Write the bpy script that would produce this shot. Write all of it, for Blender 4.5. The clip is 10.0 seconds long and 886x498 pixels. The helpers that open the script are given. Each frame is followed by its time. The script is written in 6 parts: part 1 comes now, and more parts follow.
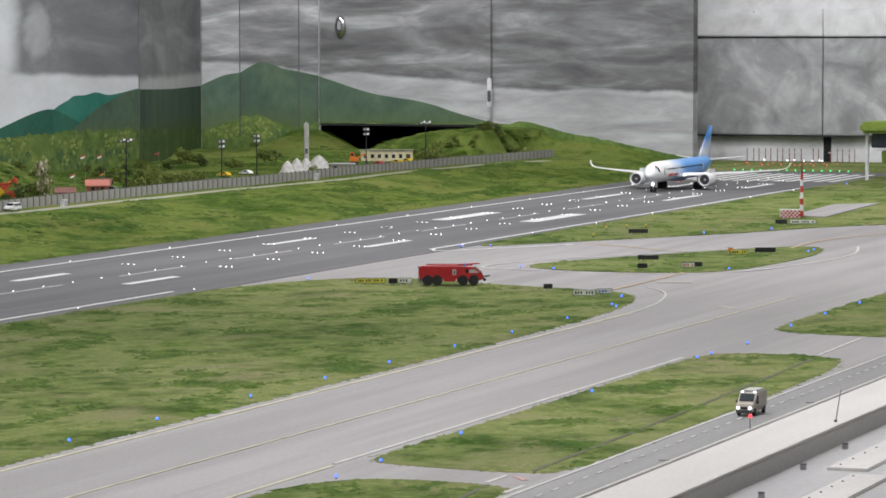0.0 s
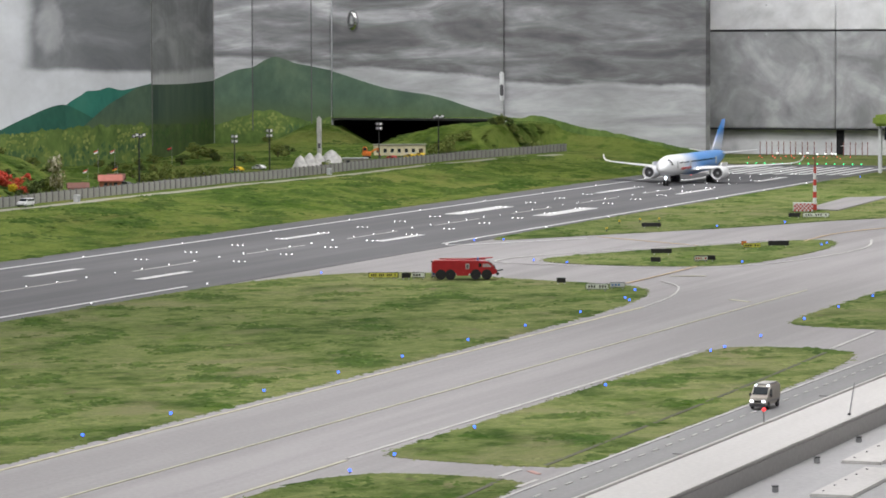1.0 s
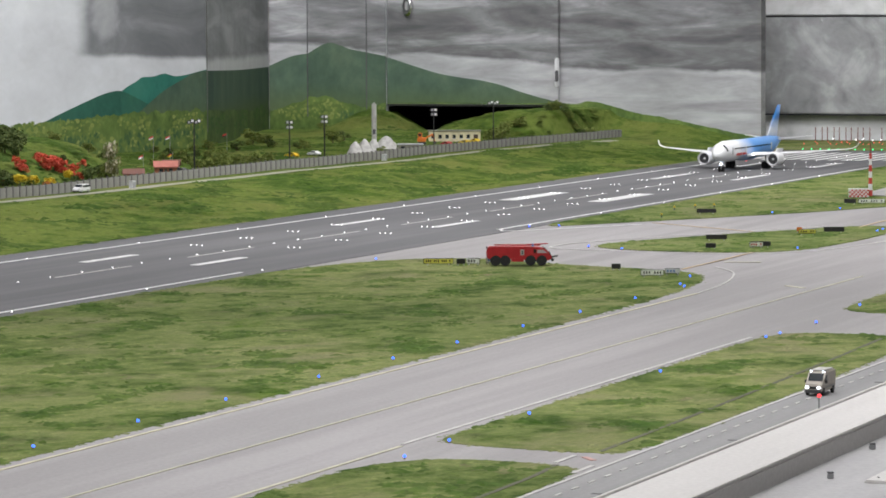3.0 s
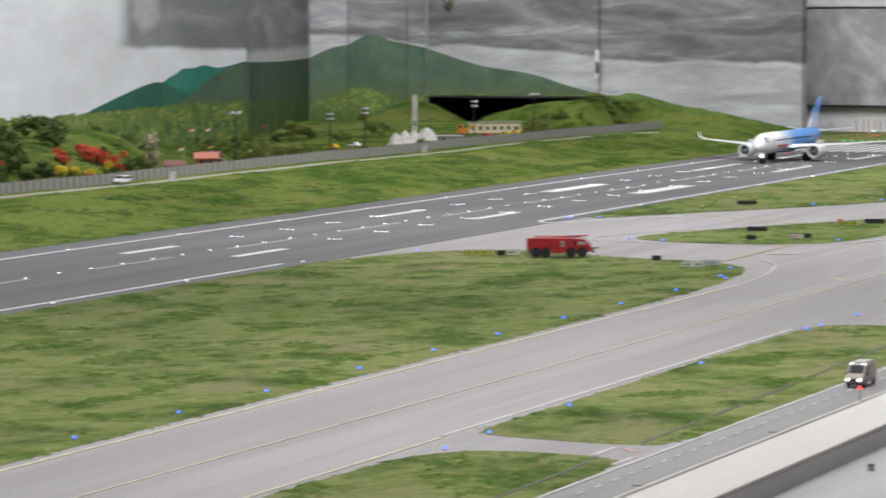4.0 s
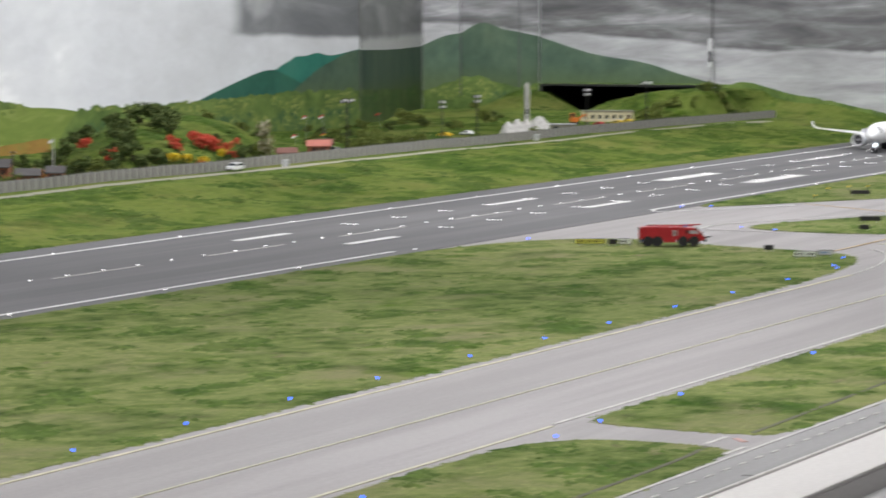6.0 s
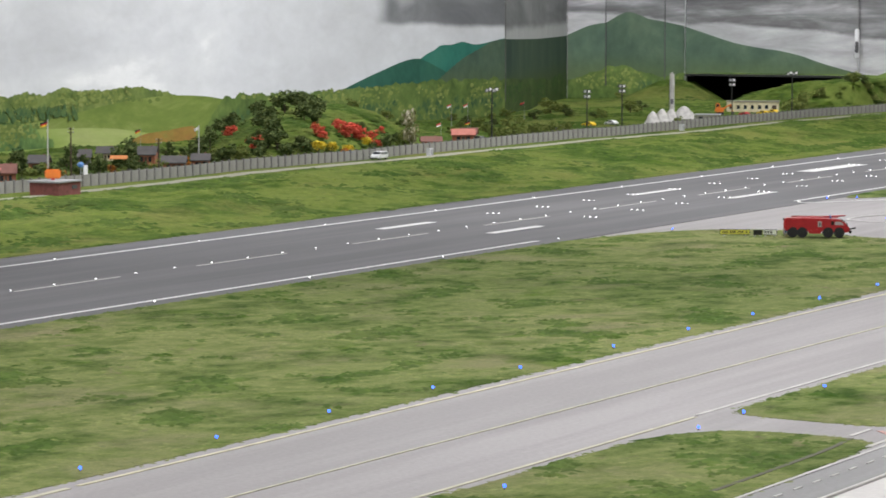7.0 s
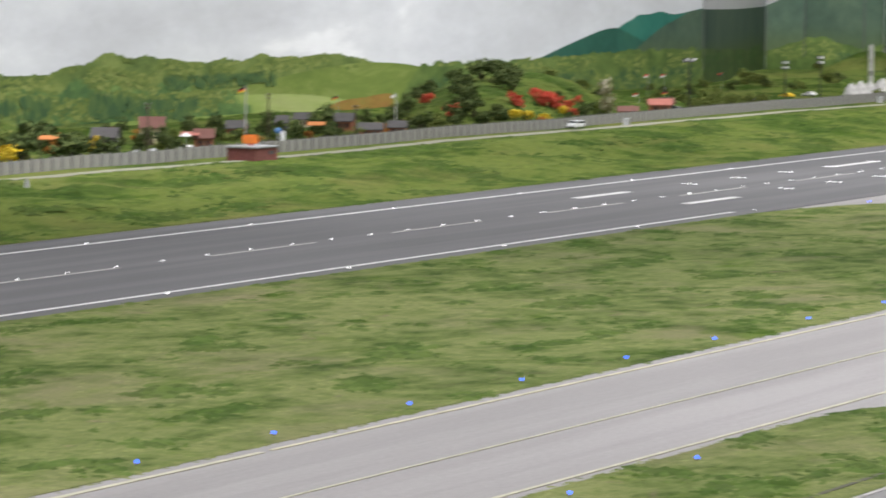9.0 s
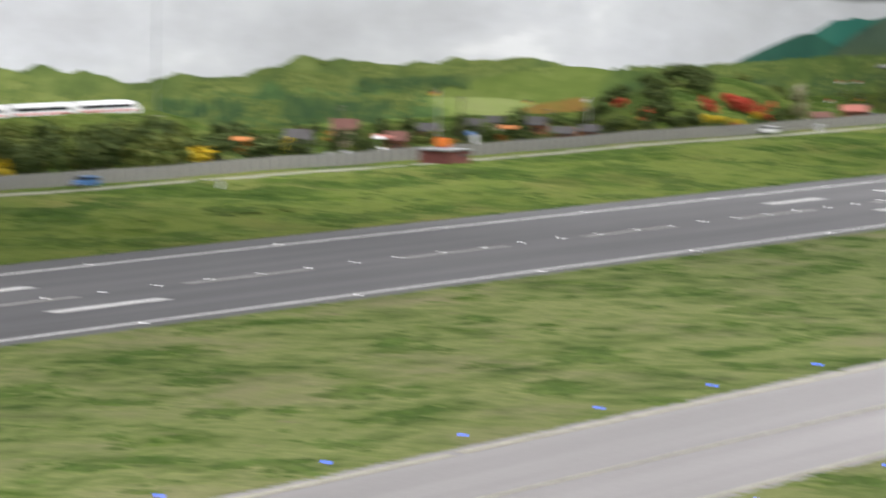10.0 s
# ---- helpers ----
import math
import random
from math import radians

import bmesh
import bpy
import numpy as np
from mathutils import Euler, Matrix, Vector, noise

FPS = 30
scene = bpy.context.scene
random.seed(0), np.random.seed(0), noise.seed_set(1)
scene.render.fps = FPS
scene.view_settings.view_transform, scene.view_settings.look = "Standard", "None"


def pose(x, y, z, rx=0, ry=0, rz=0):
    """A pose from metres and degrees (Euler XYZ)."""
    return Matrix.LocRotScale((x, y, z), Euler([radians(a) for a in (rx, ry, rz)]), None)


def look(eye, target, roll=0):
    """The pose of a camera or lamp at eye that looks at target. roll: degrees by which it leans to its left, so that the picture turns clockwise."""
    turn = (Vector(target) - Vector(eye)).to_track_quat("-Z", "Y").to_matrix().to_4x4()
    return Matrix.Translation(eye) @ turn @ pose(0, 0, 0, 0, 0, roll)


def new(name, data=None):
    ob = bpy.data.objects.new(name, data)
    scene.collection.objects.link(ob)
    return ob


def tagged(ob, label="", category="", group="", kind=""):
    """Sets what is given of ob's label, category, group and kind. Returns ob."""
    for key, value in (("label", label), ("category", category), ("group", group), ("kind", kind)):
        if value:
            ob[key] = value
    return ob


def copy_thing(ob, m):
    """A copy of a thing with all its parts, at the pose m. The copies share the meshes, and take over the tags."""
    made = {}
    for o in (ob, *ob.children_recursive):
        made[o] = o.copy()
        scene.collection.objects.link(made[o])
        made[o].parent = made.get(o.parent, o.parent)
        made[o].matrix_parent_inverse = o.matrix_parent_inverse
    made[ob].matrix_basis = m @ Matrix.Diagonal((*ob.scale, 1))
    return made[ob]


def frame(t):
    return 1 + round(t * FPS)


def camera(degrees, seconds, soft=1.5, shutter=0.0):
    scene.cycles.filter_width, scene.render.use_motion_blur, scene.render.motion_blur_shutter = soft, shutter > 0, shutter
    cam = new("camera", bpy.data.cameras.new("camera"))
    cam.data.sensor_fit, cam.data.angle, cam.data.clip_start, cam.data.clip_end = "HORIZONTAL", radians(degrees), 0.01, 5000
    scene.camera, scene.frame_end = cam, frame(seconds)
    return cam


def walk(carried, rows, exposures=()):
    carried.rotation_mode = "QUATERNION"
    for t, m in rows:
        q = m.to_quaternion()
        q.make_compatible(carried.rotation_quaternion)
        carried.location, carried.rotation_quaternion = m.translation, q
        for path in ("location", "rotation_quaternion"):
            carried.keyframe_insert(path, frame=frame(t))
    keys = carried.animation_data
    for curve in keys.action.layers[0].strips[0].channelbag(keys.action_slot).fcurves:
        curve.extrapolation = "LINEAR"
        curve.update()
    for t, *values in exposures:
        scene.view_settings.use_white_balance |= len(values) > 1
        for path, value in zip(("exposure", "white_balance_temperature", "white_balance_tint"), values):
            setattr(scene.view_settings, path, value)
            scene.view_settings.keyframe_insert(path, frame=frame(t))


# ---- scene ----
# A model airport in a hall, about 1:87. The world's +y runs along the runway, +x across it towards the viewer's side.
# The camera stands on a tripod beside the layout and pans to its left.
cam = camera(14.6, 10.0, soft=1.7, shutter=0.9)
EYE_Z = 0.52
TURN = 20.7


def stand(yaw, pitch, roll):
    return pose(0, 0, EYE_Z, 90 + pitch, 0, TURN + yaw) @ pose(0, 0, 0, 0, 0, roll)


PATH = [
    (0.0, stand(0.003, -3.586, -0.03)), (0.5, stand(0.055, -3.626, -0.06)), (1.0, stand(0.220, -3.681, -0.20)),
    (1.5, stand(0.399, -3.738, -0.22)), (2.0, stand(0.601, -3.794, -0.24)), (2.5, stand(0.823, -3.848, -0.32)),
    (2.7, stand(1.0, -3.875, -0.28)), (3.8, stand(1.41, -4.015, -0.22)), (4.0, stand(1.802, -4.046, -0.24)),
    (4.2, stand(2.24, -4.09, -0.28)), (4.4, stand(2.70, -4.125, -0.31)), (4.5, stand(2.757, -4.131, -0.31)),
    (5.0, stand(3.014, -4.191, -0.16)), (5.5, stand(3.318, -4.193, -0.02)), (6.0, stand(3.654, -4.235, -0.12)),
    (6.1, stand(4.26, -4.255, -0.16)), (6.2, stand(4.75, -4.275, -0.17)), (7.3, stand(6.25, -4.445, 0.16)),
    (7.5, stand(6.465, -4.479, 0.22)), (8.0, stand(7.410, -4.700, 0.44)), (8.5, stand(8.494, -4.828, 0.32)),
    (9.0, stand(9.283, -4.948, 0.54)), (9.5, stand(10.777, -5.105, 0.82)), (9.8, stand(11.30, -5.07, 0.85)), (10.0, stand(12.461, -4.925, 0.87)), (10.2, stand(13.9, -4.75, 0.98)),
]
walk(cam, PATH, exposures=[(0.0, -0.07), (5.0, 0.02), (8.0, 0.12), (10.0, 0.16)])

# ---- light: the hall's ceiling lamps, with unseen added ones ----
world = bpy.data.worlds.new("hall_air")
world.use_nodes = True
world.node_tree.nodes["Background"].inputs[0].default_value = (0.9, 0.95, 1.0, 1)
world.node_tree.nodes["Background"].inputs[1].default_value = 0.05
scene.world = world


def hall_lamp(x, y, sx, sy, watts, z=1.93):
    data = bpy.data.lights.new("hall_lamp", "AREA")
    data.shape, data.size, data.size_y, data.energy = "RECTANGLE", sx, sy, watts
    data.color = (0.99, 0.975, 1.0)
    ob = new("hall_lamp", data)
    ob.matrix_world = pose(x, y, z)


# two lamps added out of view to brighten the ledge's near face
for ly in (1.5, 4.5):
    hall_lamp(1.3, ly, 1.5, 1.2, 10)
for ly in (1.5, 4.5, 7.5, 10.5):
    for lx in (-3.6, -1.4):
        hall_lamp(lx, ly, 1.5, 1.2, {1.5: 52, 4.5: 14 if lx < -2 else 43, 7.5: 41, 10.5: 51}[ly])


def board_fill_lamp(eye, target, sx, sy, watts):
    """An unseen lamp, added above the layout and tilted to brighten the painted boards."""
    data = bpy.data.lights.new("board_fill_lamp", "AREA")
    data.shape, data.size, data.size_y, data.energy = "RECTANGLE", sx, sy, watts
    data.color = (0.99, 0.975, 1.0)
    data.spread = radians(115)
    new("board_fill_lamp", data).matrix_world = look(eye, target)


for ly in (6.0, 9.0):
    board_fill_lamp((-4.2, ly, 1.85), (-5.35, ly, 0.40), 0.3, 2.0, {6.0: 24, 9.0: 14}[ly])
board_fill_lamp((-5.15, 11.4, 1.85), (-5.5, 12.9, 0.3), 1.0, 0.3, 23)
board_fill_lamp((-3.2, 11.8, 1.85), (-3.4, 13.4, 0.3), 1.4, 0.3, 15)

# ---- materials ----


class Net:
    """A short way to write node materials."""

    def __init__(self, name, rough=0.8, metal=0.0, spec=0.3):
        self.mat = bpy.data.materials.new(name)
        self.mat.use_nodes = True
        self.t = self.mat.node_tree
        self.b = self.t.nodes["Principled BSDF"]
        self.b.inputs["Roughness"].default_value = rough
        self.b.inputs["Metallic"].default_value = metal
        self.b.inputs["Specular IOR Level"].default_value = spec
        self.coord = self.t.nodes.new("ShaderNodeTexCoord")

    def node(self, kind, **props):
        n = self.t.nodes.new(kind)
        for k, val in props.items():
            n.inputs[k].default_value = val
        return n

    def link(self, a, b):
        self.t.links.new(a, b)

    def mapped(self, scale=(1, 1, 1), space="Object", loc=(0, 0, 0), rot=(0, 0, 0)):
        m = self.node("ShaderNodeMapping", Scale=scale, Location=loc, Rotation=rot)
        self.link(self.coord.outputs[space], m.inputs["Vector"])
        return m.outputs["Vector"]

    def noise(self, scale, detail=4.0, rough=0.55, stretch=(1, 1, 1), distort=0.0, loc=(0, 0, 0)):
        n = self.node("ShaderNodeTexNoise", Scale=scale, Detail=detail, Roughness=rough, Distortion=distort)
        self.link(self.mapped(stretch, loc=loc), n.inputs["Vector"])
        return n.outputs["Fac"]

    def ramp(self, fac, stops):
        r = self.node("ShaderNodeValToRGB")
        e = r.color_ramp.elements
        while len(e) < len(stops):
            e.new(0.5)
        for el, (p, c) in zip(e, stops):
            el.position, el.color = p, (*c, 1)
        self.link(fac, r.inputs["Fac"])
        return r.outputs["Color"]

    def mix(self, fac, a, b, mode="MIX"):
        m = self.t.nodes.new("ShaderNodeMix")
        m.data_type, m.blend_type = "RGBA", mode
        for val, sock in ((fac, m.inputs["Factor"]), (a, m.inputs[6]), (b, m.inputs[7])):
            if isinstance(val, (int, float)):
                sock.default_value = val
            elif isinstance(val, tuple):
                sock.default_value = (*val, 1)
            else:
                self.link(val, sock)
        return m.outputs[2]

    def math(self, op, a, b=0.0):
        m = self.t.nodes.new("ShaderNodeMath")
        m.operation = op
        for val, sock in ((a, m.inputs[0]), (b, m.inputs[1])):
            if isinstance(val, (int, float)):
                sock.default_value = val
            else:
                self.link(val, sock)
        return m.outputs[0]

    def bump(self, height, strength=0.3, dist=0.002):
        b = self.node("ShaderNodeBump", Strength=strength, Distance=dist)
        self.link(height, b.inputs["Height"])
        self.link(b.outputs["Normal"], self.b.inputs["Normal"])

    def done(self, colour):
        if isinstance(colour, tuple):
            self.b.inputs["Base Color"].default_value = (*colour, 1)
        else:
            self.link(colour, self.b.inputs["Base Color"])
        return self.mat


def plain(name, colour, rough=0.5, metal=0.0, vary=0.12, scale=60.0, spec=0.4):
    """Paint or plastic with faint grime."""
    n = Net(name, rough, metal, spec)
    dark = tuple(c * (1 - vary) for c in colour)
    light = tuple(min(1, c * (1 + vary)) for c in colour)
    col = n.ramp(n.noise(scale, 3), [(0.3, dark), (0.7, light)])
    return n.done(col)


def glow(name, colour, strength):
    n = Net(name, 0.3)
    n.b.inputs["Emission Color"].default_value = (*colour, 1)
    n.b.inputs["Emission Strength"].default_value = strength
    return n.done(colour)


def pavement_mat(name, dark, light, streak=0.0, seams=0.0):
    n = Net(name, 0.75, 0, 0.25)
    big = n.ramp(n.noise(1.3, 5, 0.6, (1, 0.35, 1)), [(0.3, dark), (0.7, light)])
    fine = n.ramp(n.noise(160, 3, 0.6), [(0.3, (0.86, 0.86, 0.86)), (0.7, (1.0, 1.0, 1.0))])
    col = n.mix(1.0, big, fine, "MULTIPLY")
    if streak:
        marks = n.ramp(n.noise(9, 4, 0.6, (1.4, 0.05, 1)), [(0.42, (1 - streak,) * 3), (0.62, (1.0, 1.0, 1.0))])
        col = n.mix(1.0, col, marks, "MULTIPLY")
    n.bump(n.noise(300, 2), 0.2, 0.0006)
    return n.done(col)


M_CONC = pavement_mat("taxiway_concrete", (0.285, 0.272, 0.270), (0.360, 0.345, 0.342), 0.16)
M_ASPH = pavement_mat("runway_asphalt", (0.118, 0.118, 0.122), (0.165, 0.165, 0.168), 0.22)
M_ROAD = pavement_mat("service_road_asphalt", (0.23, 0.23, 0.23), (0.32, 0.315, 0.31), 0.18)
M_SLAB = pavement_mat("ledge_plaster", (0.50, 0.485, 0.465), (0.66, 0.645, 0.62), 0.06)
M_ROOF = pavement_mat("roof_felt", (0.36, 0.355, 0.355), (0.52, 0.515, 0.51), 0.12)
M_DRAIN = pavement_mat("drain_grit", (0.060, 0.066, 0.030), (0.150, 0.145, 0.095), 0.3)
M_PATH = pavement_mat("gravel_path", (0.22, 0.215, 0.17), (0.31, 0.30, 0.25), 0.05)


def grass_mat(name, dark, mid, light, dry, scale=4.0, blades=0.0, bare=0.0):
    """Mottled grass; blades: tufts that take the ground's own colour, each a little different."""
    n = Net(name, 0.95, 0, 0.05)
    f = n.math("ADD", n.math("MULTIPLY", n.noise(scale, 5, 0.6, (1, 0.75, 1), 0.5), 0.55),
               n.math("MULTIPLY", n.noise(scale * 4.5, 5, 0.65, (1, 0.75, 1), 0.4, (5, 2, 1)), 0.45))
    patch = n.ramp(f, [(0.37, dark), (0.46, mid), (0.55, light), (0.66, mid)])
    drym = n.ramp(n.noise(scale * 0.8, 5, 0.65, (1, 0.8, 1), 0.3, (3, 7, 1)), [(0.50, (0, 0, 0)), (0.70, (0.85, 0.85, 0.85))])
    col = n.mix(drym, patch, dry)
    spots = n.ramp(n.noise(scale * 1.7, 5, 0.65, (1, 0.8, 1), 0.6, (9, 4, 2)), [(0.56, (1.0, 1.0, 1.0)), (0.68, (0.58, 0.74, 0.42))])
    col = n.mix(1.0, col, spots, "MULTIPLY")
    broad = n.ramp(n.noise(1.1, 3, 0.5, (1, 0.8, 1), 0.2, (2, 6, 4)), [(0.34, (0.86, 0.90, 0.82)), (0.66, (1.12, 1.08, 1.10))])
    col = n.mix(1.0, col, broad, "MULTIPLY")
    if bare:
        soil = n.ramp(n.noise(scale * 2.6, 6, 0.7, (1.0, 0.7, 1), 0.8, (1, 8, 3)), [(0.62, (0, 0, 0)), (0.70, (bare, bare, bare))])
        col = n.mix(soil, col, (0.175, 0.142, 0.098))
    if blades:
        g = n.t.nodes.new("ShaderNodeNewGeometry")
        lo, hi = blades * 0.80, blades * 1.18
        var = n.ramp(g.outputs["Random Per Island"], [(0.0, (lo, lo, lo)), (1.0, (hi, hi, hi * 0.92))])
        return n.done(n.mix(1.0, col, var, "MULTIPLY"))
    fine = n.ramp(n.noise(220, 3, 0.7), [(0.25, (0.74, 0.76, 0.70)), (0.75, (1.14, 1.12, 1.05))])
    col = n.mix(1.0, col, fine, "MULTIPLY")
    n.bump(n.noise(90, 5, 0.7), 0.6, 0.004)
    return n.done(col)


def blade_mat(name, cols):
    n = Net(name, 0.9, 0, 0.05)
    g = n.t.nodes.new("ShaderNodeNewGeometry")
    return n.done(n.ramp(g.outputs["Random Per Island"], [(i / max(1, len(cols) - 1), c) for i, c in enumerate(cols)]))


LAWN = ((0.046, 0.082, 0.017), (0.108, 0.146, 0.045), (0.192, 0.219, 0.088), (0.210, 0.198, 0.117), 5.0)
BANK = ((0.028, 0.058, 0.009), (0.066, 0.106, 0.021), (0.118, 0.152, 0.037), (0.162, 0.164, 0.056), 4.2)
M_GRASS = grass_mat("static_grass", *LAWN, bare=0.75)
M_BANK = grass_mat("embankment_grass", *BANK)
M_TUFT = grass_mat("lawn_tufts", *LAWN, blades=1.0, bare=0.75)
M_TUFT_B = grass_mat("embankment_tufts", *BANK, blades=1.0)
LUSH = ((0.040, 0.082, 0.016), (0.066, 0.110, 0.026), (0.098, 0.142, 0.040), (0.098, 0.125, 0.042), 5.0)
LUSH_B = ((0.028, 0.060, 0.010), (0.044, 0.080, 0.016), (0.068, 0.104, 0.024), (0.066, 0.092, 0.026), 5.0)
M_TUFT_D = grass_mat("dark_tufts", *LUSH, blades=1.0)
M_TUFT_BD = grass_mat("dark_embankment_tufts", *LUSH_B, blades=1.0)
M_LEAF = blade_mat("leaves_dark_green", [(0.034, 0.052, 0.018), (0.068, 0.096, 0.032), (0.12, 0.145, 0.05)])
M_LEAF_L = blade_mat("leaves_olive", [(0.075, 0.11, 0.028), (0.13, 0.165, 0.042), (0.19, 0.20, 0.06)])
M_LEAF_R = blade_mat("leaves_red", [(0.36, 0.04, 0.03), (0.55, 0.08, 0.05), (0.68, 0.16, 0.11)])
M_LEAF_O = blade_mat("leaves_orange", [(0.22, 0.09, 0.025), (0.40, 0.15, 0.035), (0.52, 0.24, 0.05)])
M_LEAF_Y = blade_mat("leaves_yellow", [(0.42, 0.28, 0.02), (0.6, 0.45, 0.03), (0.7, 0.55, 0.08)])
M_LEAF_W = blade_mat("leaves_blossom", [(0.10, 0.11, 0.04), (0.2, 0.19, 0.09), (0.6, 0.55, 0.45)])
M_BARK = plain("bark", (0.07, 0.05, 0.035), 0.9)
M_WHITE = plain("white_marking_paint", (0.66, 0.66, 0.65), 0.6, vary=0.1, scale=40)
M_FAINT = plain("worn_white_line", (0.46, 0.45, 0.43), 0.7, vary=0.15, scale=30)
M_YLINE = plain("worn_yellow_line", (0.44, 0.42, 0.31), 0.7, vary=0.15, scale=30)
M_OLINE = plain("orange_line", (0.52, 0.38, 0.22), 0.7, vary=0.15, scale=30)
M_RED = plain("fire_red_paint", (0.42, 0.022, 0.03), 0.35)
M_REDP = plain("signal_red_paint", (0.50, 0.05, 0.04), 0.5)
M_BLACK = plain("black_plastic", (0.018, 0.018, 0.02), 0.5)
M_RUBBER = plain("tyre_rubber", (0.02, 0.02, 0.022), 0.85)
M_GLASS = plain("dark_vehicle_glass", (0.02, 0.025, 0.03), 0.12, spec=0.6)
M_PALEGLASS = plain("bright_cab_glass", (0.45, 0.42, 0.44), 0.15, spec=0.6)
M_STEEL = plain("galvanised_steel", (0.38, 0.39, 0.40), 0.45, 0.6)
M_CHROME = plain("chrome", (0.7, 0.7, 0.7), 0.15, 1.0)
M_DARKGREY = plain("dark_grey_metal", (0.07, 0.07, 0.075), 0.5)
M_GREY = plain("grey_paint", (0.30, 0.305, 0.31), 0.55)
M_LGREY = plain("light_grey_paint", (0.55, 0.56, 0.57), 0.45)
M_PWHITE = plain("glossy_white_paint", (0.76, 0.76, 0.77), 0.3, vary=0.05)
M_BEIGE = plain("beige_van_paint", (0.42, 0.38, 0.33), 0.4)
M_YELLOW = plain("yellow_paint", (0.65, 0.45, 0.03), 0.45)
M_SIGNY = plain("yellow_sign_face", (0.58, 0.56, 0.08), 0.5)
M_SIGNW = plain("white_sign_face", (0.70, 0.74, 0.66), 0.5)
M_BLUE = plain("blue_paint", (0.07, 0.18, 0.40), 0.4)
M_ORANGE = plain("orange_paint", (0.72, 0.20, 0.03), 0.5)
M_AWNING = plain("faded_orange_awning", (0.44, 0.17, 0.05), 0.8)
M_PINK = plain("faded_red_roof", (0.36, 0.13, 0.10), 0.8)
M_BROWNROOF = plain("brown_roof_tiles", (0.16, 0.075, 0.06), 0.85)
M_SLATE = plain("slate_roof", (0.085, 0.080, 0.080), 0.8)
M_WOODR = plain("red_brown_timber", (0.24, 0.085, 0.045), 0.8)
M_BRICK = plain("dark_red_brick", (0.17, 0.060, 0.052), 0.9, vary=0.25, scale=90)
M_CREAM = plain("cream_render", (0.60, 0.54, 0.36), 0.8)
M_TENT = plain("white_canvas", (0.45, 0.44, 0.42), 0.85, vary=0.25, scale=70)
M_GREENROOF = plain("moss_green_roof", (0.17, 0.24, 0.04), 0.85)
M_FENCE = plain("concrete_fence", (0.25, 0.245, 0.225), 0.9, vary=0.25, scale=14)
M_FPOST = plain("fence_post_concrete", (0.15, 0.148, 0.14), 0.9, vary=0.2, scale=25)
M_POST = plain("rust_red_post", (0.16, 0.05, 0.04), 0.7)
# near-black that puts the darkness of openings into the colour
M_VOID = plain("opening_black", (0.008, 0.008, 0.009), 0.95)
M_HALL = plain("hall_plaster", (0.42, 0.42, 0.43), 0.9, vary=0.06, scale=2)
M_CEIL = plain("ceiling_paint", (0.30, 0.30, 0.30), 0.9, vary=0.05, scale=2)
M_HALLF = plain("hall_carpet", (0.10, 0.10, 0.11), 0.95)
G_WHITE = glow("runway_lamp_white", (1.0, 1.0, 1.0), 3.0)
G_BLUE = glow("taxiway_lamp_blue", (0.04, 0.13, 1.0), 3.0)
G_GREEN = glow("threshold_lamp_green", (0.03, 0.9, 0.30), 1.3)
G_RED = glow("end_lamp_red", (1.0, 0.06, 0.07), 1.8)
G_HEAD = glow("headlamp", (0.82, 0.90, 1.0), 5.0)

# ---- mesh helpers ----


def part(name, bm, material, parent=None, label="", smooth=False):
    """One bmesh as one mesh object."""
    me = bpy.data.meshes.new(name)
    bmesh.ops.recalc_face_normals(bm, faces=bm.faces[:])
    bm.to_mesh(me)
    bm.free()
    if smooth:
        me.polygons.foreach_set("use_smooth", [True] * len(me.polygons))
    me.materials.append(material)
    ob = new(name, me)
    if parent is not None:
        ob.parent = parent
    if label:
        tagged(ob, label=label)
    return ob


def raw(name, verts, faces, material, parent=None):
    me = bpy.data.meshes.new(name)
    me.from_pydata(verts, [], faces)
    me.update()
    me.materials.append(material)
    ob = new(name, me)
    if parent is not None:
        ob.parent = parent
    return ob


def share(ob, parent, m):
    """A piece on the same mesh."""
    o = new(ob.name.split(".")[0], ob.data)
    o.parent = parent
    o.matrix_basis = m
    return o


def thing(name, label, category, m=None, group=""):
    ob = new(name)
    ob.empty_display_size = 0.02
    if m is not None:
        ob.matrix_basis = m
    return tagged(ob, label, category, group)


def box(c, s, bevel=0.0, bm=None):
    own = bm or bmesh.new()
    made = bmesh.ops.create_cube(own, size=1.0)["verts"]
    for p in made:
        p.co = Vector((c[0] + p.co.x * s[0], c[1] + p.co.y * s[1], c[2] + p.co.z * s[2]))
    if bevel:
        edges = list({e for p in made for e in p.link_edges})
        bmesh.ops.bevel(own, geom=edges, offset=bevel, segments=2, affect="EDGES", clamp_overlap=True)
    return own


def rod(p0, p1, r0, r1=None, seg=8, bm=None):
    own = bm or bmesh.new()
    r1 = r0 if r1 is None else r1
    p0, p1 = Vector(p0), Vector(p1)
    made = bmesh.ops.create_cone(own, cap_ends=True, segments=seg, radius1=r0, radius2=max(r1, 1e-5), depth=(p1 - p0).length)["verts"]
    m = Matrix.Translation((p0 + p1) / 2) @ (p1 - p0).to_track_quat("Z", "Y").to_matrix().to_4x4()
    bmesh.ops.transform(own, matrix=m, verts=made)
    return own


def ball(c, r, bm=None, sub=1, s=(1, 1, 1)):
    own = bm or bmesh.new()
    made = bmesh.ops.create_icosphere(own, subdivisions=sub, radius=1.0)["verts"]
    for p in made:
        p.co = Vector((c[0] + p.co.x * r * s[0], c[1] + p.co.y * r * s[1], c[2] + p.co.z * r * s[2]))
    return own


